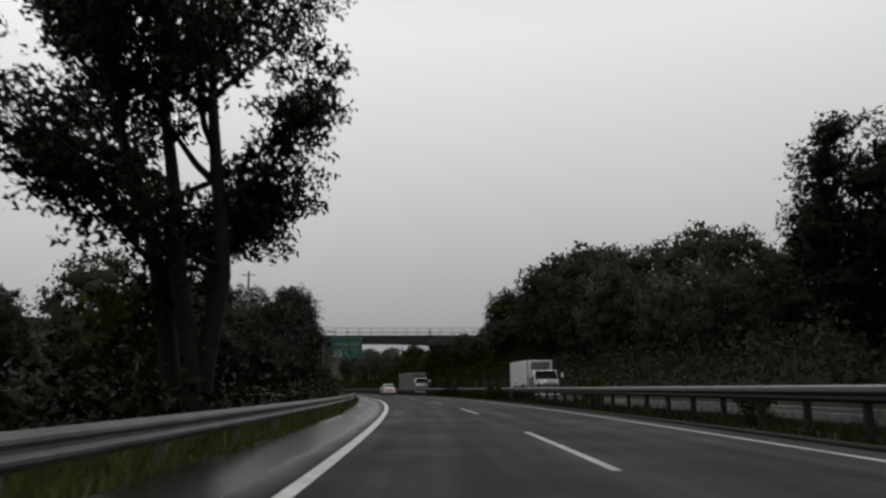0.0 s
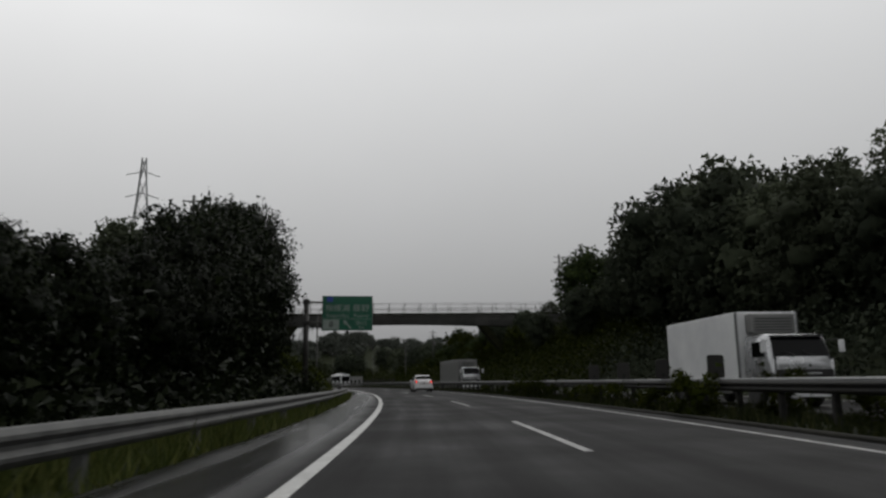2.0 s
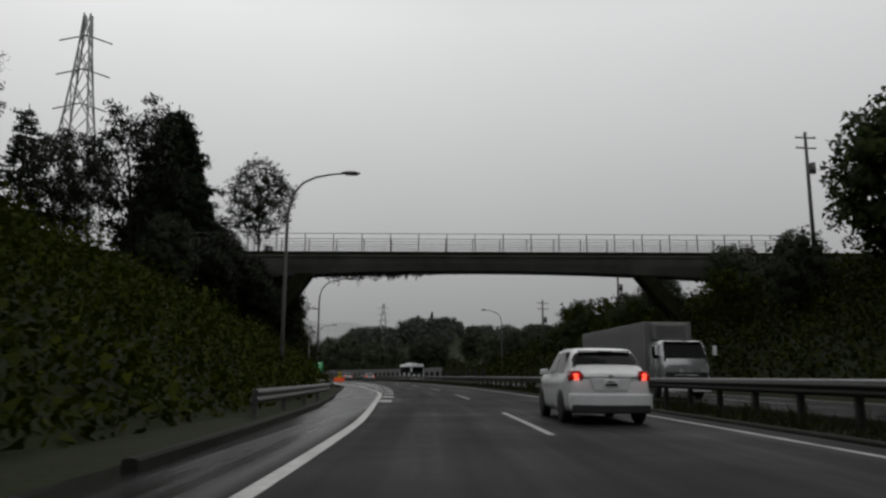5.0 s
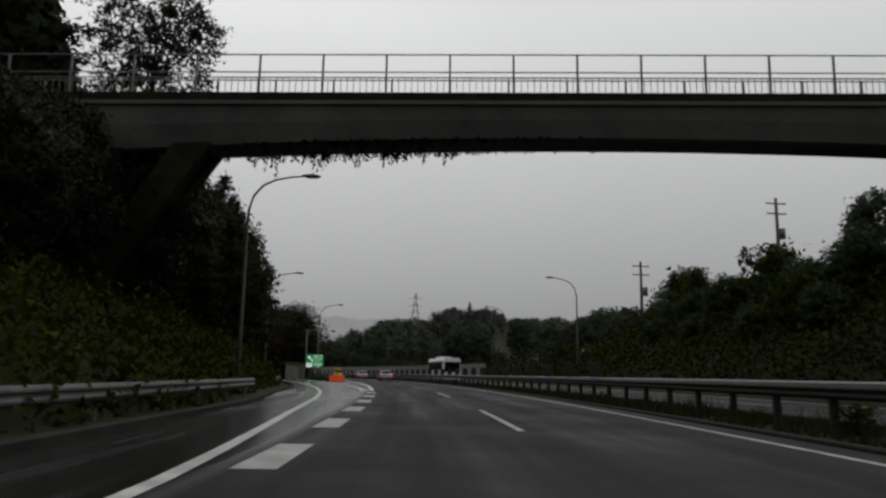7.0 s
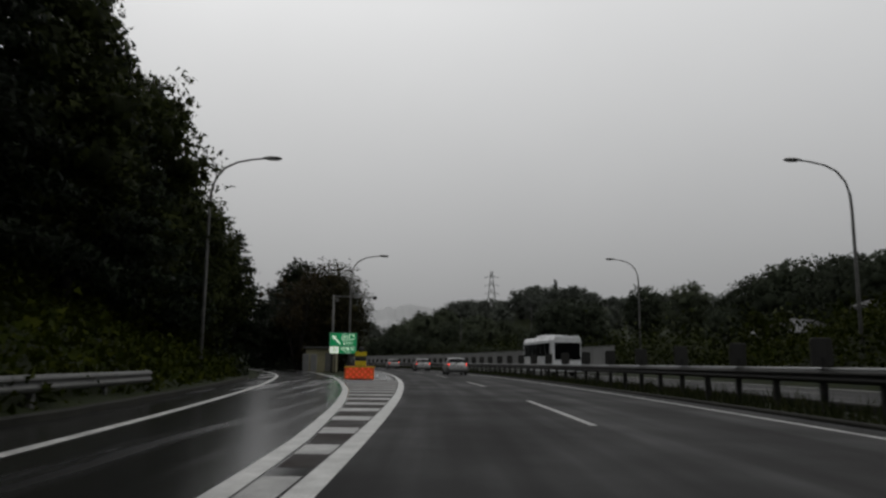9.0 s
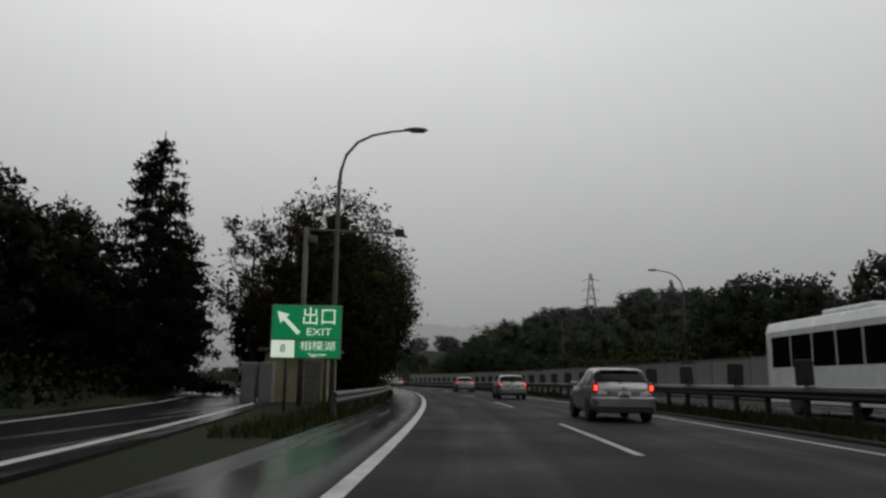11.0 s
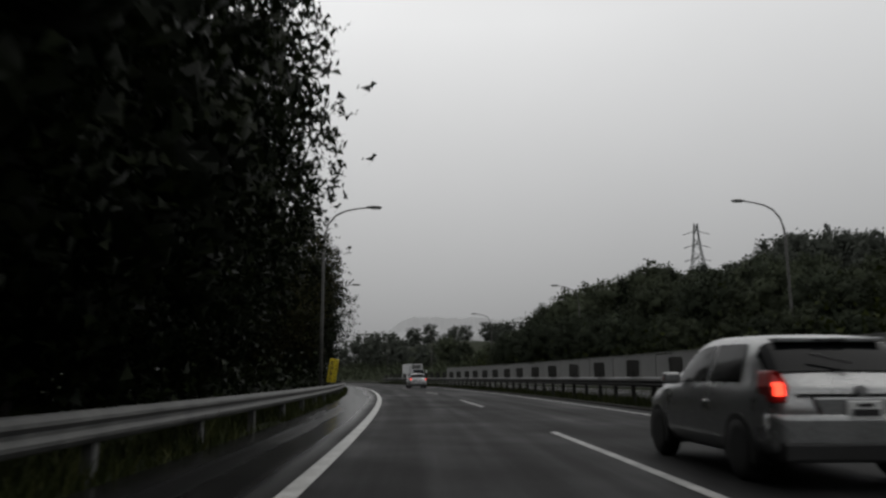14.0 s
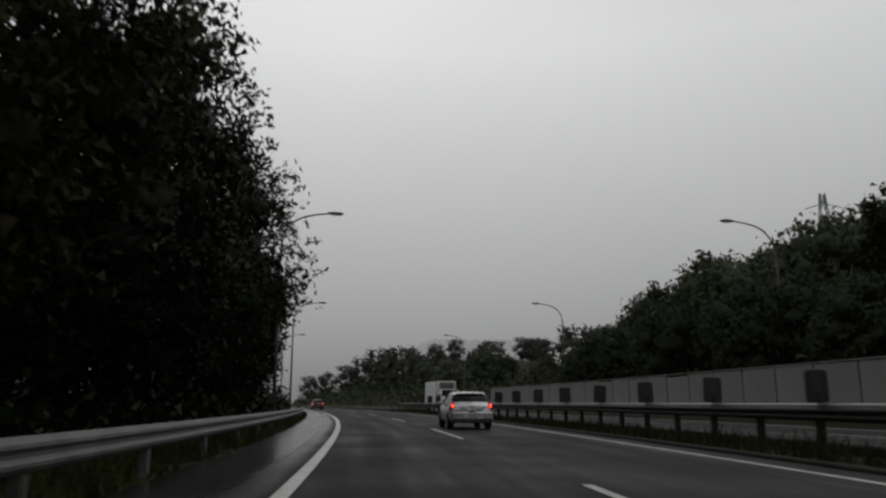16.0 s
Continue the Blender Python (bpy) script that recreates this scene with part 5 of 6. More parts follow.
def glare_board():
    """A dark board on a bracket that shades drivers from the lights across the central reservation."""
    t = thing("glare_board", Matrix.Identity(4), "dark mossy anti-glare board standing on the central guard rail", "anti-glare board", "boards on the central guard rail")
    outline = [(-0.24, 0.06), (-0.20, 0.02), (0.20, 0.02), (0.24, 0.06), (0.235, 0.60), (0.19, 0.655), (-0.19, 0.655), (-0.235, 0.60)]
    part("panel", Geo().loft([[(x * w, y, 0.335 + (z - 0.335) * w) for x, z in outline] for y, w in ((-0.035, 0.96), (-0.022, 1.0), (0.022, 1.0), (0.035, 0.96))]), M_BOARD, t)
    for x in (-0.14, 0.14):
        part("fold", Geo().box((x - 0.012, -0.047, 0.05), (x + 0.012, -0.033, 0.62)), M_BOARD, t)
    part("bracket", Geo().box((-0.05, -0.055, -0.30), (0.05, -0.038, 0.22)), M_RAIL_DARK, t, "dull steel bracket")
    return t


BOARD = glare_board()
BOARD_PLACES = [58.9 + 4.25 * k for k in range(4)] + [166.83 + 4.37 * k for k in range(58)]
for k, s in enumerate(BOARD_PLACES):
    m = spot(s, -8.2, 0.99, 6 * math.sin(k * 2.3)) @ pose(0, 0, 0, 2.5 * math.sin(k * 1.9), 2.0 * math.sin(k * 3.1))
    if k == 0:
        BOARD.matrix_world = m
    else:
        copy_thing(BOARD, m)


# lettering
def letters(name, text, size, material, parent, x, z, y, label="", width=None):
    cu = bpy.data.curves.new(name, "FONT")
    cu.body, cu.size, cu.extrude = text, size, 0.004
    cu.align_x, cu.align_y = "CENTER", "CENTER"
    cu.fill_mode = "FRONT"
    ob = bpy.data.objects.new(name, cu)
    scene.collection.objects.link(ob)
    bpy.context.view_layer.update()
    me = bpy.data.meshes.new_from_object(ob.evaluated_get(bpy.context.evaluated_depsgraph_get()))
    bpy.data.objects.remove(ob)
    bpy.data.curves.remove(cu)
    me.materials.clear()
    me.materials.append(material)
    out = part(name, me, material, parent, label)
    out.matrix_local = pose(x, y, z, 90)
    if width:
        xs = [v.co.x for v in me.vertices]
        k = width / max(max(xs) - min(xs), 1e-3)
        for v in me.vertices:
            v.co.x *= k
    return out


def plate(name, x0, x1, z0, z1, y, material, parent, thick=0.02, label=""):
    g = Geo().box((x0, y, z0), (x1, y + thick, z1))
    return part(name, bevelled(g, 0.008, 1), material, parent, label)


def arrow(parent, x, z, y, size, material):
    """An arrow that points up and to the left."""
    pts = [(-0.5, 0.5), (0.02, 0.36), (-0.13, 0.25), (0.5, -0.38), (0.38, -0.5), (-0.25, 0.13), (-0.36, -0.02)]
    n = len(pts)
    v = [(x + a * size, y, z + b * size) for a, b in pts] + [(x + a * size, y + 0.008, z + b * size) for a, b in pts]
    f = [tuple(range(n)), tuple(range(2 * n - 1, n - 1, -1))] + [(k, n + k, n + (k + 1) % n, (k + 1) % n) for k in range(n)]
    return part("arrow", Geo().add(v, f), material, parent, "white arrow")


def gantry_sign():
    b = thing("gantry_sign", spot(93.5, 0, 0, 2), "green expressway direction sign on a cantilever pole", "road sign")
    part("pole", Geo().tube([(-6.6, 0.3, -0.3), (-6.6, 0.3, 7.05)], [0.21, 0.19], 14), M_POLE, b, "dark rust-stained steel pole", True)
    for z in (5.4, 6.9):
        part("arm", Geo().tube([(-6.6, 0.3, z), (-1.7, 0.3, z)], 0.07, 10), M_STEEL_DULL, b, "", True)
    x0, x1, z0, z1 = -5.45, -1.75, 4.80, 7.36
    plate("backing", x0, x1, z0, z1, 0.10, M_STEEL, b, 0.05)
    face = plate("panel", x0 + 0.03, x1 - 0.03, z0 + 0.03, z1 - 0.03, 0.075, M_GREEN, b, 0.022, "dark green reflective panel")
    y = 0.066
    plate("number_field", x0 + 0.08, x0 + 1.25, z0 + 0.08, z0 + 0.80, y, M_LETTER, b, 0.008, "white number field")
    letters("number", "8", 0.62, M_BLACK, b, x0 + 0.66, z0 + 0.44, y - 0.004)
    plate("divider", x0 + 0.06, x1 - 0.06, z0 + 0.84, z0 + 0.87, y, M_LETTER, b, 0.006)
    letters("place_name", "\u76f8\u6a21\u6e56", 0.56, M_LETTER, b, x0 + 1.12, z0 + 1.62, y, width=1.75)
    letters("place_name", "\u85e4\u91ce", 0.56, M_LETTER, b, x0 + 2.85, z0 + 1.62, y, width=1.2)
    letters("latin_name", "Sagamiko", 0.36, M_LETTER, b, x0 + 1.12, z0 + 1.1, y, width=1.6)
    letters("latin_name", "Fujino", 0.36, M_LETTER, b, x0 + 2.85, z0 + 1.1, y, width=1.05)
    letters("exit_word", "\u51fa\u53e3", 0.36, M_LETTER, b, x0 + 2.85, z0 + 0.56, y, width=0.75)
    letters("exit_latin", "Exit", 0.26, M_LETTER, b, x0 + 2.85, z0 + 0.23, y)
    arrow(b, x0 + 1.85, z0 + 0.44, y, 0.62, M_LETTER)
    plate("blue_mark", x0 + 0.32, x0 + 0.78, z1 - 0.45, z1 - 0.08, y, surface("blue_sheet", (0.02, 0.05, 0.28), (0.03, 0.07, 0.34), scale=3), b, 0.008)
    part("pole_cap", Geo().loft([[(-6.6 + r * math.cos(a), 0.3 + r * math.sin(a), z) for a in np.linspace(0, 2 * math.pi, 15)[:-1]] for z, r in ((7.04, 0.23), (7.10, 0.23), (7.16, 0.12))]), M_POLE, b, "", True)
    for z in (5.4, 6.9):
        part("clamp", bevelled(Geo().box((-6.86, 0.04, z - 0.13), (-6.34, 0.56, z + 0.13)), 0.02, 1), M_POLE, b)
    return b


gantry_sign()


def exit_sign():
    b = thing("exit_sign", spot(244.4, 0, 0, 4) @ Matrix.Scale(0.85, 4), "lit green exit sign on two posts behind the guard rail", "road sign")
    for x in (-7.2, -5.6):
        part("post", Geo().tube([(x, 0.25, -0.3), (x, 0.25, 4.1)], 0.07, 10), M_STEEL_DULL, b, "", True)
    x0, x1, z0, z1 = -7.85, -4.98, 2.02, 4.22
    plate("backing", x0, x1, z0, z1, 0.08, M_STEEL, b, 0.12)
    plate("panel", x0 + 0.05, x1 - 0.05, z0 + 0.80, z1 - 0.05, 0.055, M_GREENLIT, b, 0.022, "green upper panel")
    plate("lower_panel", x0 + 1.02, x1 - 0.05, z0 + 0.05, z0 + 0.74, 0.055, M_GREENLIT, b, 0.022, "green lower panel")
    plate("number_field", x0 + 0.05, x0 + 0.98, z0 + 0.05, z0 + 0.74, 0.055, M_SIGNLIT, b, 0.022, "white number field")
    y = 0.047
    letters("number", "8", 0.45, M_BLACK, b, x0 + 0.52, z0 + 0.40, y)
    letters("exit_word", "\u51fa\u53e3", 0.78, M_SIGNLIT, b, x0 + 1.95, z0 + 1.68, y, width=1.3)
    letters("exit_latin", "EXIT", 0.42, M_SIGNLIT, b, x0 + 1.95, z0 + 1.08, y, width=1.0)
    letters("place_name", "\u76f8\u6a21\u6e56", 0.42, M_SIGNLIT, b, x0 + 1.92, z0 + 0.50, y, width=1.4)
    letters("latin_name", "Sagamiko", 0.2, M_SIGNLIT, b, x0 + 1.92, z0 + 0.17, y)
    arrow(b, x0 + 0.72, z0 + 1.45, y, 0.95, M_SIGNLIT)
    return b


exit_sign()


def beacon_pole():
    b = thing("beacon_pole", spot(249.2, 6.5), "dark steel pole with a long horizontal arm and lamp", "pole")
    part("pole", Geo().tube([(0, 0, -0.3), (0, 0, 7.4)], [0.12, 0.10], 12), M_STEEL_DULL, b, "", True)
    part("arm", Geo().tube([(0, 0, 7.3), (4.1, 0, 7.2)], [0.06, 0.045], 10), M_STEEL_DULL, b, "", True)
    part("beacon", bevelled(Geo().box((3.75, -0.15, 7.05), (4.15, 0.15, 7.37)), 0.04, 2), M_BLACK, b)
    part("signal_box", bevelled(Geo().box((0.15, -0.12, 6.75), (0.45, 0.12, 7.05)), 0.03, 2), M_STEEL_DULL, b)
    return b


beacon_pole()


def crash_cushion():
    b = thing("crash_cushion", spot(219.6, 3.65), "orange crash cushion with a lit lamp board and a yellow marker", "crash cushion")
    for x in (-0.42, 0.42):
        for y in (0.5, 1.35):
            rings = [[(x + r * math.cos(a), y + r * math.sin(a), z) for a in np.linspace(0, 2 * math.pi, 17)[:-1]] for z, r in ((0, 0.37), (0.07, 0.40), (0.25, 0.40), (0.29, 0.37), (0.48, 0.37), (0.52, 0.40), (0.72, 0.39), (0.76, 0.34))]
            part("drum", Geo().loft(rings), M_ORANGE, b, "", True)
    board = plate("lamp_board", -0.84, 0.84, 0.06, 0.70, 0.02, M_ORANGE, b, 0.07, "orange lamp board")
    plate("top_rim", -0.86, 0.86, 0.70, 0.76, 0.0, M_YELLOW, b, 0.11)
    lens = Geo().tube([(0, -0.035, 0), (0, 0.02, 0)], [0.045, 0.052], 10).mesh("lens")
    lens.materials.append(M_AMBERLAMP)
    for row in range(4):
        for k in range(9):
            if (row + k) % 2 == 0:
                q = part("lens", lens, M_AMBERLAMP, board)
                q.matrix_local = pose(-0.68 + 0.17 * k, 0.02, 0.15 + 0.155 * row)
    part("marker_post", Geo().tube([(0.05, 0.3, 0.0), (0.05, 0.3, 1.72)], 0.05, 8), M_BLACK, b, "", True)
    for k in range(3):
        plate("marker_band", -0.27, 0.37, 0.80 + 0.27 * k, 1.06 + 0.27 * k, 0.2, M_YELLOW if k % 2 == 0 else M_BLACK, b, 0.03)
    head = [[(0.05 + r * math.cos(a), y, 1.72 + r * math.sin(a)) for a in np.linspace(0, 2 * math.pi, 17)[:-1]] for y, r in ((0.16, 0.12), (0.19, 0.15), (0.28, 0.15), (0.31, 0.12))]
    part("beacon", Geo().loft(head), M_BLACK, b, "round dark beacon", True)
    return b


crash_cushion()


def yellow_banner():
    b = thing("warning_board", spot(329.3, 4.36, 0, 4) @ pose(0, 0, 0, 0, 8), "tall yellow warning board with black characters leaning behind the rail", "warning sign")
    part("post", Geo().tube([(0.0, 0.05, -0.3), (0.0, 0.05, 2.1)], 0.03, 8), M_STEEL_DULL, b, "", True)
    plate("board", -0.27, 0.27, 0.78, 2.2, 0.0, M_YELLOW, b, 0.02)
    for k in range(4):
        glyph(b, "large_character", -0.10, 1.0 + 0.31 * k, 0.25, k)
    for k in range(6):
        glyph(b, "small_character", 0.17, 0.92 + 0.22 * k, 0.13, k + 4)
    return b


def glyph(parent, name, x, z, size, k):
    """An unreadable character drawn as a few plain bars."""
    g = Geo()
    h = size / 2
    for j in range(3):
        zz = z - h + size * (0.12 + 0.36 * j)
        w = h * (1.0, 0.75, 0.9)[(j + k) % 3]
        g.box((x - w, -0.007, zz - size * 0.085), (x + w, -0.001, zz + size * 0.085))
    xx = x + h * (-0.35, 0.0, 0.3)[k % 3]
    g.box((xx - size * 0.08, -0.0075, z - h), (xx + size * 0.08, -0.0015, z + h))
    return part(name, g, M_BLACK, parent)


yellow_banner()


def hut():
    b = thing("utility_hut", spot(255.0, 7.55, 0, -4), "small cream rendered utility hut with a flat roof", "hut")
    x0, x1 = -1.7, 1.4
    part("wall", bevelled(Geo().box((x0, 0, -0.2), (x1, 2.4, 2.35)), 0.02, 1), M_CREAM, b, "stained cream wall")
    part("roof", bevelled(Geo().box((x0 - 0.3, -0.35, 2.352), (x1 + 0.3, 2.7, 2.52)), 0.03, 1), M_CONCRETE_DARK, b)
    d = part("door", bevelled(Geo().box((0.3, -0.05, 0.0), (1.1, -0.004, 1.9)), 0.01, 1), M_STEEL_DULL, b, "dark steel door")
    part("handle", Geo().tube([(0.42, -0.1, 0.95), (0.42, -0.1, 1.1)], 0.015, 6), M_STEEL, d)
    part("corner_strip", Geo().box((x1 - 0.12, -0.03, 0), (x1 - 0.02, -0.004, 2.3)), M_WHITE, b)
    for k, x in enumerate((-3.4, -2.75)):
        c = thing("control_cabinet", spot(251.0, 7.2 + 1.1 + 0.75 * k), "grey steel roadside control cabinet", "cabinet", "control cabinets")
        part("body", bevelled(Geo().box((-0.3, 0, 0.0), (0.3, 0.5, 1.75)), 0.02, 1), M_CONCRETE, c)
        dd = part("door", bevelled(Geo().box((-0.26, -0.03, 0.1), (0.26, -0.002, 1.68)), 0.01, 1), M_PANEL, c)
        part("handle", Geo().tube([(0.18, -0.05, 0.8), (0.18, -0.05, 0.95)], 0.012, 6), M_STEEL, dd)
    return b


hut()


def utility_pole(s, lat, tall, crossarms):
    z = ground_z(s, lat)
    b = thing("utility_pole", spot(s, lat, z), "grey concrete utility pole with crossarms", "utility pole", "utility poles")
    h = tall - z
    part("pole", Geo().tube([(0, 0, -0.4), (0, 0, h)], [0.19, 0.12], 10), M_CONCRETE_DARK, b, "", True)
    for k in range(crossarms):
        zz = h - 0.5 - 0.9 * k
        part("crossarm", Geo().box((-0.9, -0.05, zz - 0.05), (0.9, 0.05, zz + 0.05)), M_STEEL_DULL, b)
        for x in (-0.8, -0.3, 0.8):
            part("insulator", Geo().tube([(x, 0, zz + 0.05), (x, 0, zz + 0.25)], [0.05, 0.03], 6), M_WHITE, b)
    part("transformer", Geo().tube([(0.45, 0, h - 3.6), (0.45, 0, h - 2.7)], 0.25, 12), M_STEEL_DULL, b, "", True)
    return b


utility_pole(194, -33.3, 16.6, 2)
utility_pole(208, -27.1, 13.0, 2)
utility_pole(153, -33.6, 21.6, 2)
utility_pole(99.8, 16.3, 16.4, 1)


def pylon(x, y, z, tall, wide):
    b = thing("pylon", pose(x, y, z, 0, 0, 20), "grey lattice steel transmission pylon in the haze", "pylon", "pylons")
    levels = np.linspace(0, 1, 9)

    def half(t):
        return wide * (0.5 * (1 - t) ** 1.3 + 0.05)
    for cx, cy in ((-1, -1), (1, -1), (1, 1), (-1, 1)):
        part("leg", Geo().tube([(cx * half(t), cy * half(t), t * tall) for t in levels], 0.11, 5), M_STEEL, b)
    g = Geo()
    for i in range(8):
        t0, t1 = levels[i], levels[i + 1]
        for ax in (0, 1):
            for sg in (-1, 1):
                p = [(-half(t0), sg * half(t0), t0 * tall), (half(t1), sg * half(t1), t1 * tall)]
                q = [(half(t0), sg * half(t0), t0 * tall), (-half(t1), sg * half(t1), t1 * tall)]
                for pts in (p, q):
                    g.tube([(c[1], c[0], c[2]) if ax else c for c in pts], 0.06, 4)
    part("bracing", g, M_STEEL, b)
    for t in (0.66, 0.78, 0.90):
        w = wide * 0.42
        part("crossarm", Geo().tube([(-w, 0, t * tall), (0, 0, t * tall + 0.9), (w, 0, t * tall)], 0.09, 5), M_STEEL, b)
    return b


pylon(-102.1, 445.5, 10, 26, 7)
pylon(-64.3, 168, 8, 35, 7)


def house(s, lat, z, wide, deep, tall, turn, label):
    b = thing("house", spot(s, lat, z, turn), label, "house", "houses on the slope")
    part("wall", bevelled(Geo().box((-wide / 2, -deep / 2, -2.5), (wide / 2, deep / 2, tall)), 0.02, 1), M_CREAM, b)
    e = 0.5
    part("roof", Geo().loft([[(-wide / 2 - e, -deep / 2 - e, tall), (wide / 2 + e, -deep / 2 - e, tall), (wide / 2 + e, deep / 2 + e, tall), (-wide / 2 - e, deep / 2 + e, tall)],
                             [(-wide / 2 - e, -deep / 2 - e, tall + 0.15), (wide / 2 + e, -deep / 2 - e, tall + 0.15), (wide / 2 + e, deep / 2 + e, tall + 0.15), (-wide / 2 - e, deep / 2 + e, tall + 0.15)],
                             [(-wide * 0.25, -0.1, tall + deep * 0.26), (wide * 0.25, -0.1, tall + deep * 0.26), (wide * 0.25, 0.1, tall + deep * 0.26), (-wide * 0.25, 0.1, tall + deep * 0.26)]]), M_ROOF, b)
    for x in (-wide * 0.25, wide * 0.2):
        w = part("window", bevelled(Geo().box((x - 0.6, -deep / 2 - 0.06, tall - 1.9), (x + 0.6, -deep / 2 - 0.004, tall - 0.8)), 0.01, 1), M_STEEL, b)
        part("pane", Geo().box((x - 0.52, -deep / 2 - 0.075, tall - 1.82), (x + 0.52, -deep / 2 - 0.064, tall - 0.88)), M_GLASS, w)
    return b


# ---------------------------------------------------------------- vehicles
def wheel(parent, x, y, r, w, side):
    ty = part("wheel", Geo().loft([[(x + dx, y + rr * math.cos(a), r + rr * math.sin(a)) for a in np.linspace(0, 2 * math.pi, 25)[:-1]] for dx, rr in ((-w / 2, r * 0.62), (-w / 2, r * 0.93), (-w * 0.36, r), (w * 0.36, r), (w / 2, r * 0.93), (w / 2, r * 0.62))]), M_TYRE, parent, "black tyre", True)
    part("rim", Geo().loft([[(x + side * dx, y + rr * math.cos(a), r + rr * math.sin(a)) for a in np.linspace(0, 2 * math.pi, 25)[:-1]] for dx, rr in ((w * 0.44, r * 0.64), (w * 0.36, r * 0.55), (w * 0.40, r * 0.16))]), M_RIM, ty, "alloy rim", True)


def car(name, m, label, spec, paint, lit=True):
    """A passenger car from its side profile; local y forward, its tail at y = 0."""
    b = thing(name, m, label, "car")
    L, half, tall, belt = spec["length"], spec["wide"] / 2, spec["tall"], spec["belt"]
    ys = np.linspace(0, L, 61)
    soft = np.array([1, 2, 3, 2, 1]) / 9.0

    def line(table):
        v = np.interp(ys, [a * L for a, q in table], [q for a, q in table])
        w = np.convolve(np.pad(v, 2, "edge"), soft, "valid")
        w[0], w[-1] = v[0], v[-1]
        return w
    top = line(spec["top"]) * tall
    low = line([(0, 0.36), (0.03, 0.27), (0.12, 0.22), (0.88, 0.2), (0.97, 0.24), (1, 0.34)])
    wid = line([(0, 0.86), (0.03, 0.95), (0.1, 0.99), (0.5, 1.0), (0.85, 0.99), (0.94, 0.92), (0.98, 0.80), (1, 0.66)]) * half
    roof = line(spec["roof"]) * half

    def ring(i, grow=0.0):
        y, zt, z0, w, wr = ys[i], top[i], low[i], wid[i], roof[i]
        sh = min(belt, zt - 0.07)
        wr = wr if zt > belt + 0.1 else w * 0.86
        h = [(0, z0), (w * 0.8, z0), (w * 0.96, z0 + 0.06), (w * 0.995, z0 + 0.2), (w, (z0 + sh) / 2 + 0.06), (w * 0.985, sh - 0.1), (w * 0.93, sh), (w * 0.93 * 0.55 + wr * 0.45, sh + (zt - 0.05 - sh) * 0.5), (wr, zt - 0.05), (wr * 0.9, zt - 0.012), (wr * 0.5, zt), (0, zt + 0.006)]
        return [(x + (grow if x > 0.01 else 0), y, z + (grow if k > 8 else 0)) for k, (x, z) in enumerate(h)]
    full = []
    for i in range(len(ys)):
        h = ring(i)
        full.append(h + [(-x, y, z) for x, y, z in reversed(h[1:-1])])
    part("body", Geo().loft(full), paint, b, "", True)

    def patch(y0, y1, k0, k1, sx, grow=0.006, back=0.0, n=8, fa=0.0, fb=1.0):
        """A piece of the skin between two lines of the profile, set proud of it."""
        rows = []
        for y in np.linspace(y0, y1, n):
            i = min(max(y / L * 60, 0), 59.999)
            a, c, f = ring(int(i), grow), ring(int(i) + 1, grow), i - int(i)
            col = []
            for k in np.linspace(k0 + fa, k1 - 1 + fb, (k1 - k0) * 3 + 1):
                j, q = min(int(k), 10), k - min(int(k), 10)
                p = [(a[j][e] * (1 - q) + a[j + 1][e] * q) * (1 - f) + (c[j][e] * (1 - q) + c[j + 1][e] * q) * f for e in range(3)]
                col.append((sx * p[0], p[1] + back, p[2]))
            rows.append(col)
        m2 = len(rows[0])
        g = Geo()
        fs = [(r * m2 + k, r * m2 + k + 1, (r + 1) * m2 + k + 1, (r + 1) * m2 + k) for r in range(n - 1) for k in range(m2 - 1)]
        return g.add([p for r in rows for p in r], fs if sx > 0 else [tuple(reversed(q)) for q in fs])
    y0, y1 = spec["rear_glass"]
    g = Geo()
    for sx in (-1, 1):
        q = patch(y0, y1, 8, 11, sx, 0.008, -0.014, 8, -0.45, 1.0)
        g.add(np.concatenate(q.v), q.f)
    win = part("rear_window", g, M_GLASS, b, "dark rear window glass", True)
    zt = float(np.interp(y0 + 0.05, ys, top))
    part("wiper", Geo().tube([(0.05, y0 - 0.03, zt + 0.03), (-0.30, y0 + 0.05, zt + 0.12)], 0.012, 5), M_BLACK, win)
    ry = spec["roof_end"]
    rz = float(np.interp(ry, ys, top))
    part("spoiler", bevelled(Geo().box((-half * 0.62, ry - 0.16, rz - 0.035), (half * 0.62, ry + 0.14, rz + 0.012)), 0.014, 2), paint, b)
    part("brake_lamp", Geo().box((-0.16, ry - 0.172, rz - 0.03), (0.16, ry - 0.163, rz - 0.005)), M_BLACK, b)
    for sx in (-1, 1):
        for a, c in spec["side_glass"]:
            part("side_window", patch(a, c, 6, 8, sx, 0.009, 0, 8, 0.12, 0.82), M_GLASS, b, "dark side window glass", True)
        part("windscreen_half", patch(spec["screen"][0], spec["screen"][1], 8, 11, sx, 0.008, 0.012, 6, 0.3, 1.0), M_GLASS, b, "dark windscreen glass", True)
        # lamp cluster wrapping the rear corner
        x0, x1, z0, z1 = spec["lamp"]
        yl = float(np.interp((z0 + z1) / 2, top[:14], ys[:14])) if z1 > top[0] else 0.0
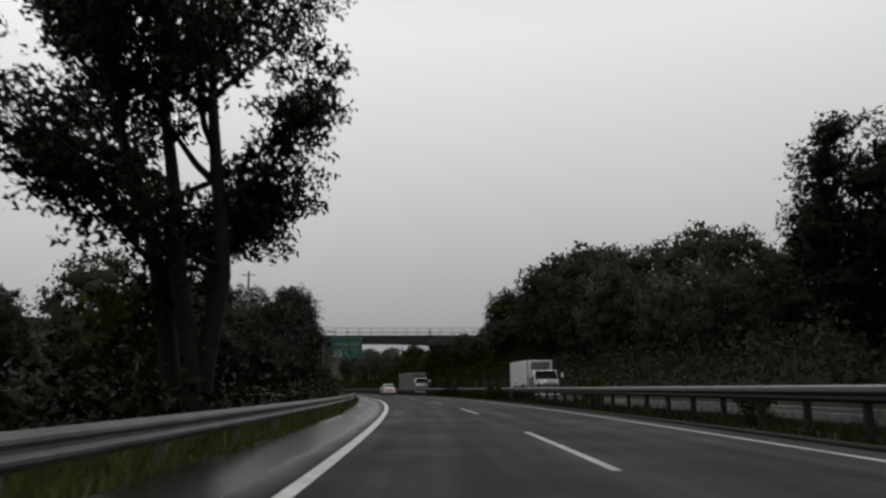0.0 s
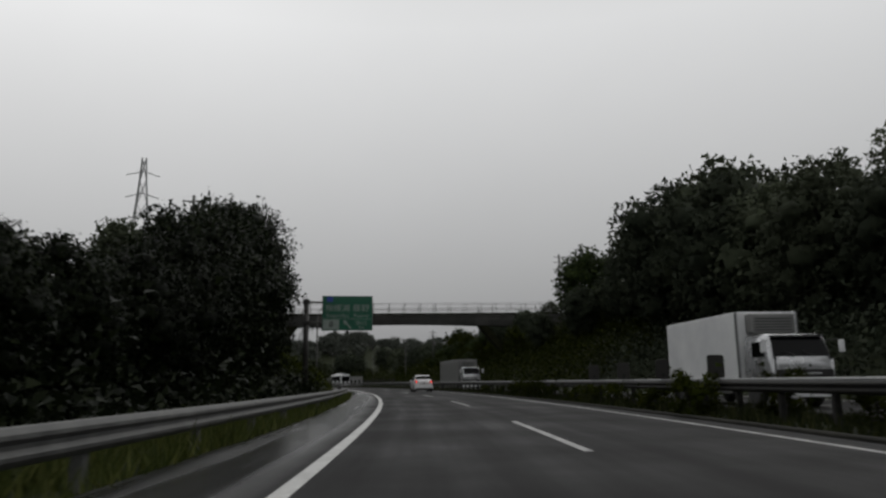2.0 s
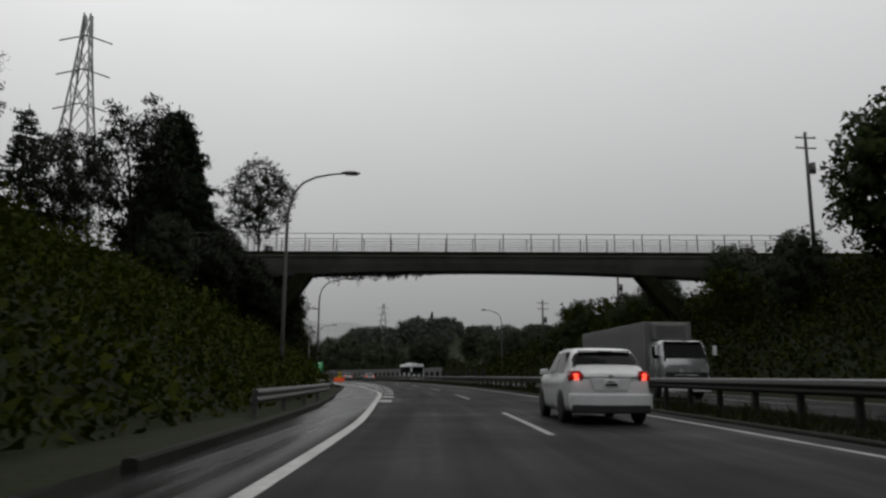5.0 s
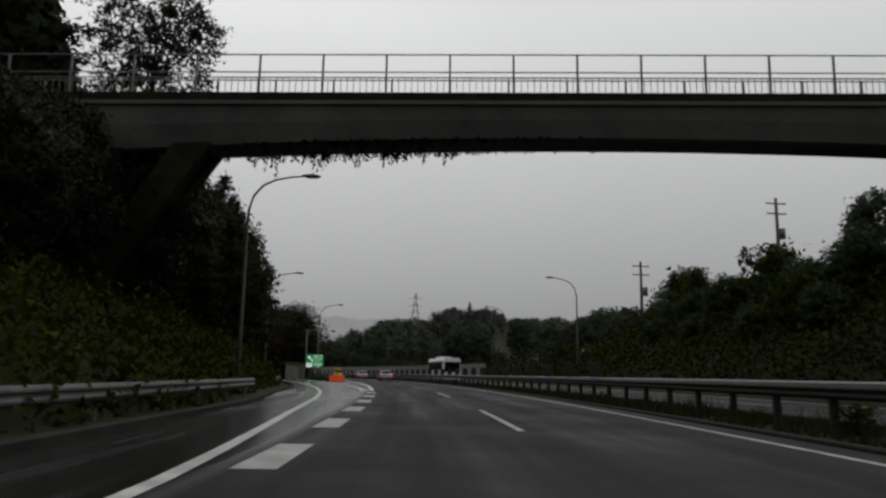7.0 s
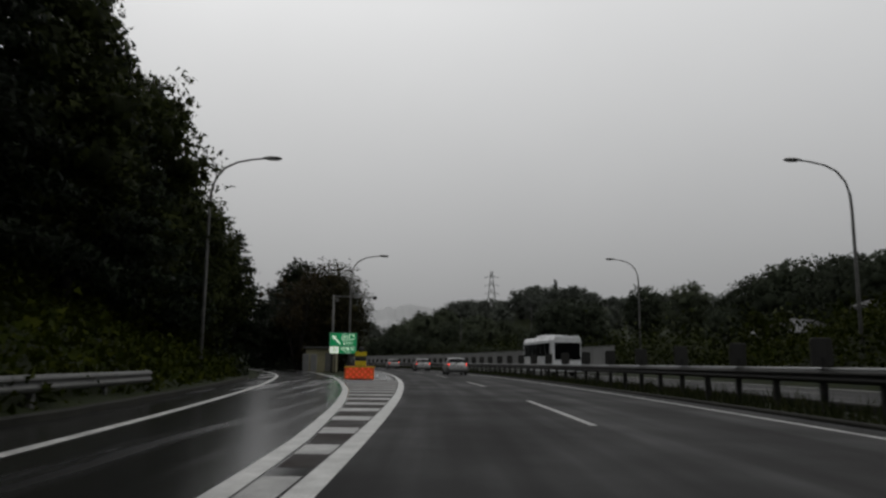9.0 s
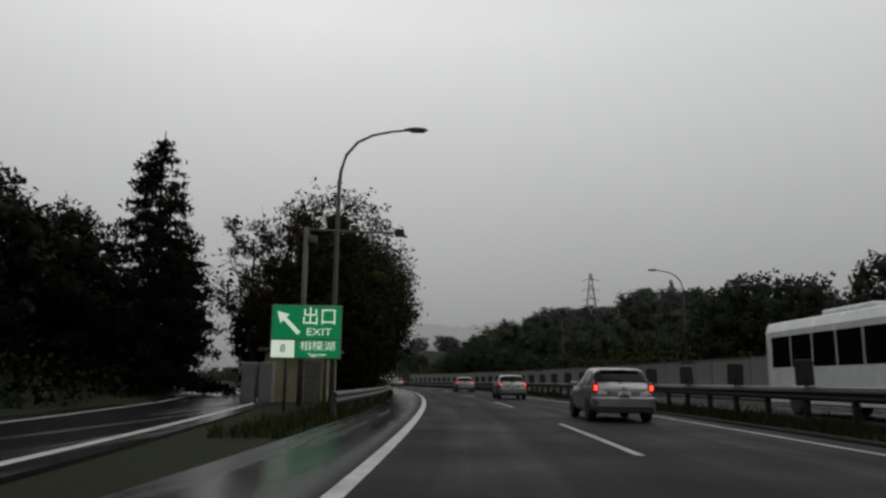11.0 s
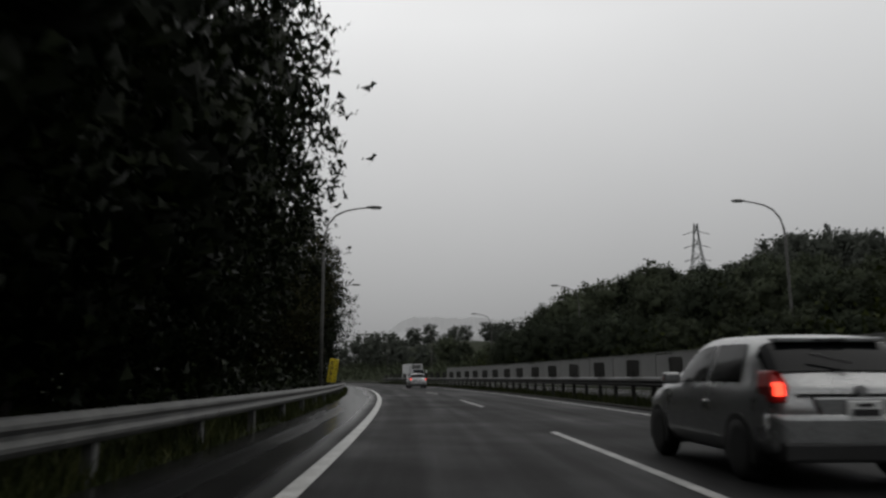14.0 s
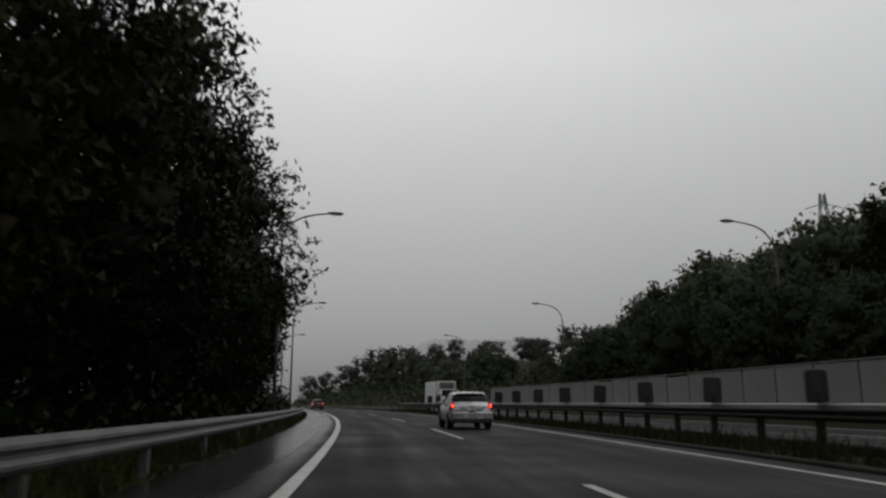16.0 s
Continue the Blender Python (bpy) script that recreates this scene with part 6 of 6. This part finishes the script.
        tl = Geo().loft([[(sx * half * (x0 + 0.04), -0.02 + yl * 0.2, z0), (sx * half * (x1 - 0.02), 0.07, z0), (sx * half * (x1 - 0.02), 0.22, z0), (sx * half * (x0 + 0.04), 0.22, z0)],
                         [(sx * half * x0, -0.035 + yl * 0.5, (z0 + z1) / 2), (sx * half * x1, 0.07, (z0 + z1) / 2), (sx * half * x1, 0.32, (z0 + z1) / 2), (sx * half * x0, 0.3, (z0 + z1) / 2)],
                         [(sx * half * (x0 + 0.08), yl * 0.8, z1), (sx * half * (x1 - 0.06), 0.12 + yl * 0.4, z1), (sx * half * (x1 - 0.06), 0.4, z1), (sx * half * (x0 + 0.08), 0.4, z1)]])
        tail = part("tail_light", bevelled(tl, 0.015, 2), M_TAIL_OFF, b, "red tail light lens", True)
        if lit:
            xm, zm = half * (x0 * 0.5 + x1 * 0.5) * sx, z0 + (z1 - z0) * 0.42
            part("bulb", bevelled(Geo().loft([[(xm + sx * dx, y - 0.045 + yl * 0.35 + abs(dz) * 0.2, zm + dz) for dx, dz in ((-w, -h), (w, -h), (w * 1.15, h), (-w * 0.75, h))] for y, w, h in ((0.0, 0.034, 0.058), (0.09, 0.042, 0.066))]), 0.012, 2), M_TAIL, tail, "glowing red lamp", True)
        part("headlight", bevelled(Geo().box((sx * half * 0.66 - 0.16, L * 0.93, tall * 0.43), (sx * half * 0.66 + 0.16, L * 0.982, tall * 0.5)), 0.03, 2), M_LAMPGLASS, b)
        part("mirror", bevelled(Geo().box((sx * (half + 0.05) - 0.1, L * 0.60, belt - 0.0), (sx * (half + 0.05) + 0.1, L * 0.60 + 0.13, belt + 0.14)), 0.04, 3), paint, b)
        part("door_seam", patch(L * 0.415, L * 0.418, 3, 6, sx, 0.002, 0, 2), M_BLACK, b)
        part("door_handle", bevelled(Geo().box((sx * half - 0.02, L * 0.36, belt - 0.2), (sx * half + 0.02, L * 0.36 + 0.16, belt - 0.16)), 0.01, 1), paint, b)
        for y in spec["axles"]:
            r = spec["wheel"]
            arch = Geo().loft([[(sx * (half + dx), y + (r + 0.05) * math.cos(a), r + (r + 0.05) * math.sin(a)) for a in np.linspace(-0.35, math.pi + 0.35, 17)] for dx in (-0.25, 0.004)], False, False)
            arch.add([(sx * (half + 0.004), y, r)] + [(sx * (half + 0.004), y + (r + 0.05) * math.cos(a), r + (r + 0.05) * math.sin(a)) for a in np.linspace(-0.35, math.pi + 0.35, 17)], [(0, k, k + 1) for k in range(1, 17)])
            part("wheel_arch", arch, M_BLACK, b)
            wheel(b, sx * (half - 0.095), y, r, 0.21, sx)
    bump = Geo().loft([[(x, -0.07 + 0.10 * (abs(x) / half) ** 2.5, z) for z in (0.32, 0.40, 0.60, 0.66)] + [(x, 0.2, 0.66), (x, 0.2, 0.32)] for x in np.linspace(-half * 0.97, half * 0.97, 13)])
    part("rear_bumper", bump, paint, b, "", True)
    part("bumper_trim", bevelled(Geo().box((-half * 0.90, -0.078, 0.24), (half * 0.90, 0.1, 0.42)), 0.03, 2), M_BLACK, b)
    pz = spec["plate"]
    pl = part("number_plate", bevelled(Geo().box((-0.165, -0.075, pz), (0.165, 0.02, pz + 0.165)), 0.008, 1), M_WHITE, b, "white number plate")
    part("plate_bar", Geo().box((-0.13, -0.082, pz + 0.03), (0.13, -0.077, pz + 0.09)), M_BLACK, pl)
    part("plate_bar", Geo().box((-0.07, -0.082, pz + 0.11), (0.07, -0.077, pz + 0.14)), M_BLACK, pl)
    part("plate_recess", bevelled(Geo().loft([[(-w, -0.052, z), (w, -0.052, z), (w, 0.03, z), (-w, 0.03, z)] for z, w in ((pz - 0.07, 0.36), (pz + 0.20, 0.46))]), 0.025, 2), paint, b, "moulded number plate panel")
    part("badge", Geo().tube([(0, -0.05, belt - 0.05), (0, 0.05, belt - 0.05)], 0.05, 14), M_RIM, b)
    part("tailgate_seam", Geo().box((-half * 0.7, -0.045, pz + 0.22), (half * 0.7, 0.05, pz + 0.226)), M_BLACK, b)
    return b


HATCH = dict(length=4.0, wide=1.70, tall=1.45, belt=0.92, wheel=0.30, axles=(0.72, 3.22), plate=0.62,
             top=[(0, 0.60), (0.03, 0.66), (0.055, 0.74), (0.14, 0.955), (0.2, 0.985), (0.4, 1.0), (0.52, 0.985), (0.60, 0.93), (0.78, 0.66), (0.9, 0.59), (0.97, 0.52), (1, 0.44)],
             roof=[(0, 0.90), (0.15, 0.76), (0.3, 0.72), (0.6, 0.68), (0.75, 0.75), (1, 0.6)], rear_glass=(0.20, 0.52), roof_end=0.58, screen=(2.5, 3.0),
             side_glass=((0.75, 1.55), (1.62, 2.55)), lamp=(0.77, 0.95, 0.76, 1.06))
SUV = dict(length=4.6, wide=1.855, tall=1.68, belt=1.06, wheel=0.345, axles=(0.92, 3.62), plate=0.78,
           top=[(0, 0.62), (0.03, 0.67), (0.06, 0.76), (0.13, 0.95), (0.18, 0.985), (0.4, 1.0), (0.54, 0.985), (0.62, 0.92), (0.76, 0.69), (0.9, 0.63), (0.97, 0.56), (1, 0.46)],
           roof=[(0, 0.84), (0.15, 0.70), (0.3, 0.72), (0.6, 0.70), (0.75, 0.78), (1, 0.6)], rear_glass=(0.28, 0.56), roof_end=0.62, screen=(2.95, 3.4),
           side_glass=((0.85, 1.85), (1.92, 2.95)), lamp=(0.62, 0.96, 0.92, 1.14))


def truck(name, m, label, length, wide, tall, box_paint, ribbed=False):
    """A box lorry; local y forward, its tail at y = 0."""
    b = thing(name, m, label, "truck")
    h = wide / 2
    L = length
    part("chassis", Geo().box((-h * 0.6, 0.1, 0.55), (h * 0.6, L - 0.3, 0.9)), M_BLACK, b)
    part("cargo_box", bevelled(Geo().box((-h, 0, 0.95), (h, L - 2.2, tall)), 0.04, 2), box_paint, b, "pale cargo box")
    if ribbed:
        for sx in (-1, 1):
            for k in range(int((tall - 1.3) / 0.16)):
                part("rib", Geo().box((sx * h - 0.02, 0.1, 1.2 + 0.16 * k), (sx * h + 0.02, L - 2.3, 1.26 + 0.16 * k)), box_paint, b)
    cab = [[(-w, y, 0.55), (w, y, 0.55), (w, y, 1.6), (w * 0.96, y, z - 0.16), (w * 0.86, y, z), (-w * 0.86, y, z), (-w * 0.96, y, z - 0.16), (-w, y, 1.6)] for y, w, z in ((L - 1.9, h * 0.94, tall * 0.72), (L - 0.75, h * 0.94, tall * 0.735), (L - 0.42, h * 0.94, tall * 0.71), (L - 0.18, h * 0.93, tall * 0.56), (L - 0.02, h * 0.90, tall * 0.47), (L, h * 0.86, tall * 0.40))]
    part("cab", Geo().loft(cab), M_SILVER, b, "pale grey cab", True)
    part("refrigeration_unit", bevelled(Geo().box((-h * 0.72, L - 2.19, tall * 0.76), (h * 0.72, L - 1.75, tall * 0.97)), 0.08, 3), M_PANEL, b, "grey cooling unit above the cab")
    for k in range(5):
        part("vent_slat", Geo().box((-h * 0.6, L - 1.755, tall * (0.79 + 0.03 * k)), (h * 0.6, L - 1.735, tall * (0.80 + 0.03 * k))), M_BLACK, b)
    part("corner_post", Geo().box((-h - 0.012, L - 2.3, 0.95), (-h + 0.05, L - 2.19, tall)), M_STEEL, b)
    part("corner_post", Geo().box((h - 0.05, L - 2.3, 0.95), (h + 0.012, L - 2.19, tall)), M_STEEL, b)
    part("fuel_tank", bevelled(Geo().box((-h * 0.95, L - 3.6, 0.45), (-h * 0.55, L - 2.5, 0.92)), 0.06, 2), M_STEEL_DULL, b)
    g = Geo()
    pts = [(-h * 0.86, L - 0.05, tall * 0.465), (h * 0.86, L - 0.05, tall * 0.465), (h * 0.78, L - 0.40, tall * 0.695), (-h * 0.78, L - 0.40, tall * 0.695)]
    g.add([(x, y + 0.03, z) for x, y, z in pts] + [(x, y - 0.06, z) for x, y, z in pts], [(3, 2, 1, 0), (4, 5, 6, 7), (0, 1, 5, 4), (1, 2, 6, 5), (2, 3, 7, 6), (3, 0, 4, 7)])
    screen = part("windscreen", g, M_GLASS, b, "dark windscreen")
    for x in (-0.45, 0.25):
        part("wiper", Geo().tube([(x, L + 0.0, tall * 0.505), (x + 0.42, L - 0.08, tall * 0.56)], 0.014, 5), M_BLACK, screen)
    part("sun_visor", bevelled(Geo().box((-h * 0.78, L - 0.46, tall * 0.70), (h * 0.78, L - 0.22, tall * 0.715)), 0.01, 1), M_BLACK, b)
    part("grille", bevelled(Geo().box((-h * 0.84, L - 0.02, 0.72), (h * 0.84, L + 0.03, 1.26)), 0.02, 1), M_BLACK, b)
    part("front_bumper", bevelled(Geo().box((-h * 0.96, L - 0.2, 0.35), (h * 0.96, L + 0.06, 0.7)), 0.05, 2), M_CARWHITE, b)
    for z in (0.92, 1.08):
        part("grille_bar", bevelled(Geo().box((-h * 0.5, L + 0.02, z), (h * 0.5, L + 0.045, z + 0.06)), 0.008, 1), M_SILVER, b)
    for sx in (-1, 1):
        part("side_window", bevelled(Geo().box((sx * h * 0.92 - 0.03, L - 1.35, tall * 0.5), (sx * h * 0.92 + 0.03, L - 0.5, tall * 0.655)), 0.01, 1), M_GLASS, b)
        part("headlight", bevelled(Geo().box((sx * h * 0.75 - 0.17, L - 0.03, 0.75), (sx * h * 0.75 + 0.17, L + 0.045, 0.98)), 0.03, 2), M_LAMPGLASS, b)
        mir = part("mirror", bevelled(Geo().box((sx * (h + 0.2) - 0.09, L - 0.05, tall * 0.54), (sx * (h + 0.2) + 0.09, L + 0.05, tall * 0.66)), 0.03, 2), M_CARWHITE, b, "white mirror on a bracket")
        part("bracket", Geo().tube([(sx * h * 0.9, L - 0.35, tall * 0.66), (sx * (h + 0.2), L, tall * 0.665)], 0.02, 6), M_BLACK, mir)
        part("side_guard", Geo().box((sx * h * 0.96 - 0.03, 2.2, 0.45), (sx * h * 0.96 + 0.03, L - 3.0, 0.85)), M_STEEL_DULL, b)
        for y in (1.2, L - 1.3):
            wheel(b, sx * (h - 0.16), y, 0.44, 0.28, sx)
    return b


def bus(m):
    b = thing("coach", m, "white and grey motor coach on the far carriageway", "bus")
    h, L, T = 1.22, 10.5, 3.3
    part("body", bevelled(Geo().loft([[(-w, y, 0.4), (w, y, 0.4), (w, y, T - 0.35), (w * 0.9, y, T), (-w * 0.9, y, T), (-w, y, T - 0.35)] for y, w in ((0, h * 0.96), (0.3, h), (L - 0.4, h), (L, h * 0.95))]), 0.06, 2), M_CARWHITE, b, "", True)
    for sx in (-1, 1):
        for k in range(6):
            part("window", bevelled(Geo().box((sx * h - 0.02, 0.6 + 1.5 * k, 1.65), (sx * h + 0.02, 2.0 + 1.5 * k, 2.75)), 0.01, 1), M_GLASS, b)
        for y in (2.2, L - 2.4):
            wheel(b, sx * (h - 0.12), y, 0.48, 0.28, sx)
        part("headlight", bevelled(Geo().box((sx * 0.85 - 0.2, L - 0.05, 0.75), (sx * 0.85 + 0.2, L + 0.03, 0.95)), 0.03, 2), M_LAMPGLASS, b)
    part("windscreen", bevelled(Geo().box((-1.08, L - 0.02, 1.35), (1.08, L + 0.035, 2.75)), 0.02, 1), M_GLASS, b)
    part("roof_unit", bevelled(Geo().box((-0.8, 3.5, T), (0.8, 6.5, T + 0.22)), 0.08, 2), M_CARWHITE, b)
    return b


car("suv", spot(112.0, -4.0), "white sport utility vehicle with red tail lights on the wet road", SUV, M_CARWHITE)
# one moving hatchback, repeated along its way; these three get another grey paint
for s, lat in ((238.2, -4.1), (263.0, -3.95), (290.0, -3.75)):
    car("hatchback", spot(s, lat), "repeat of the silver compact hatchback in pearl-grey paint, red tail lights lit", HATCH, M_PEARL)
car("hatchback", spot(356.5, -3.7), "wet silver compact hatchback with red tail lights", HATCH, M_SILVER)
car("hatchback", spot(438.0, 0.0), "dark red small car far ahead in the lane", HATCH, M_DARKRED)
truck("box_truck", spot(71.0, -12.6, 0, 180), "white box lorry coming along the far carriageway", 8.9, 2.3, 3.35, M_BOX)
truck("ribbed_truck", spot(144.5, -12.6, 0, 180), "long lorry with a ribbed pale cargo box", 14.0, 2.45, 3.8, M_PANEL, True)
truck("box_truck", spot(418.0, -12.6, 0, 180), "white box lorry far off on the opposite carriageway", 8.6, 2.3, 3.4, M_BOX)
bus(spot(246.5, -12.8, 0, 180))
house(242.5, -37.5, 1.0, 7, 6, 2.9, 20, "cream house with a grey hipped roof among trees")
house(222.0, -33.0, 2.0, 6, 5, 2.9, 10, "small pale house with a grey roof on the slope")
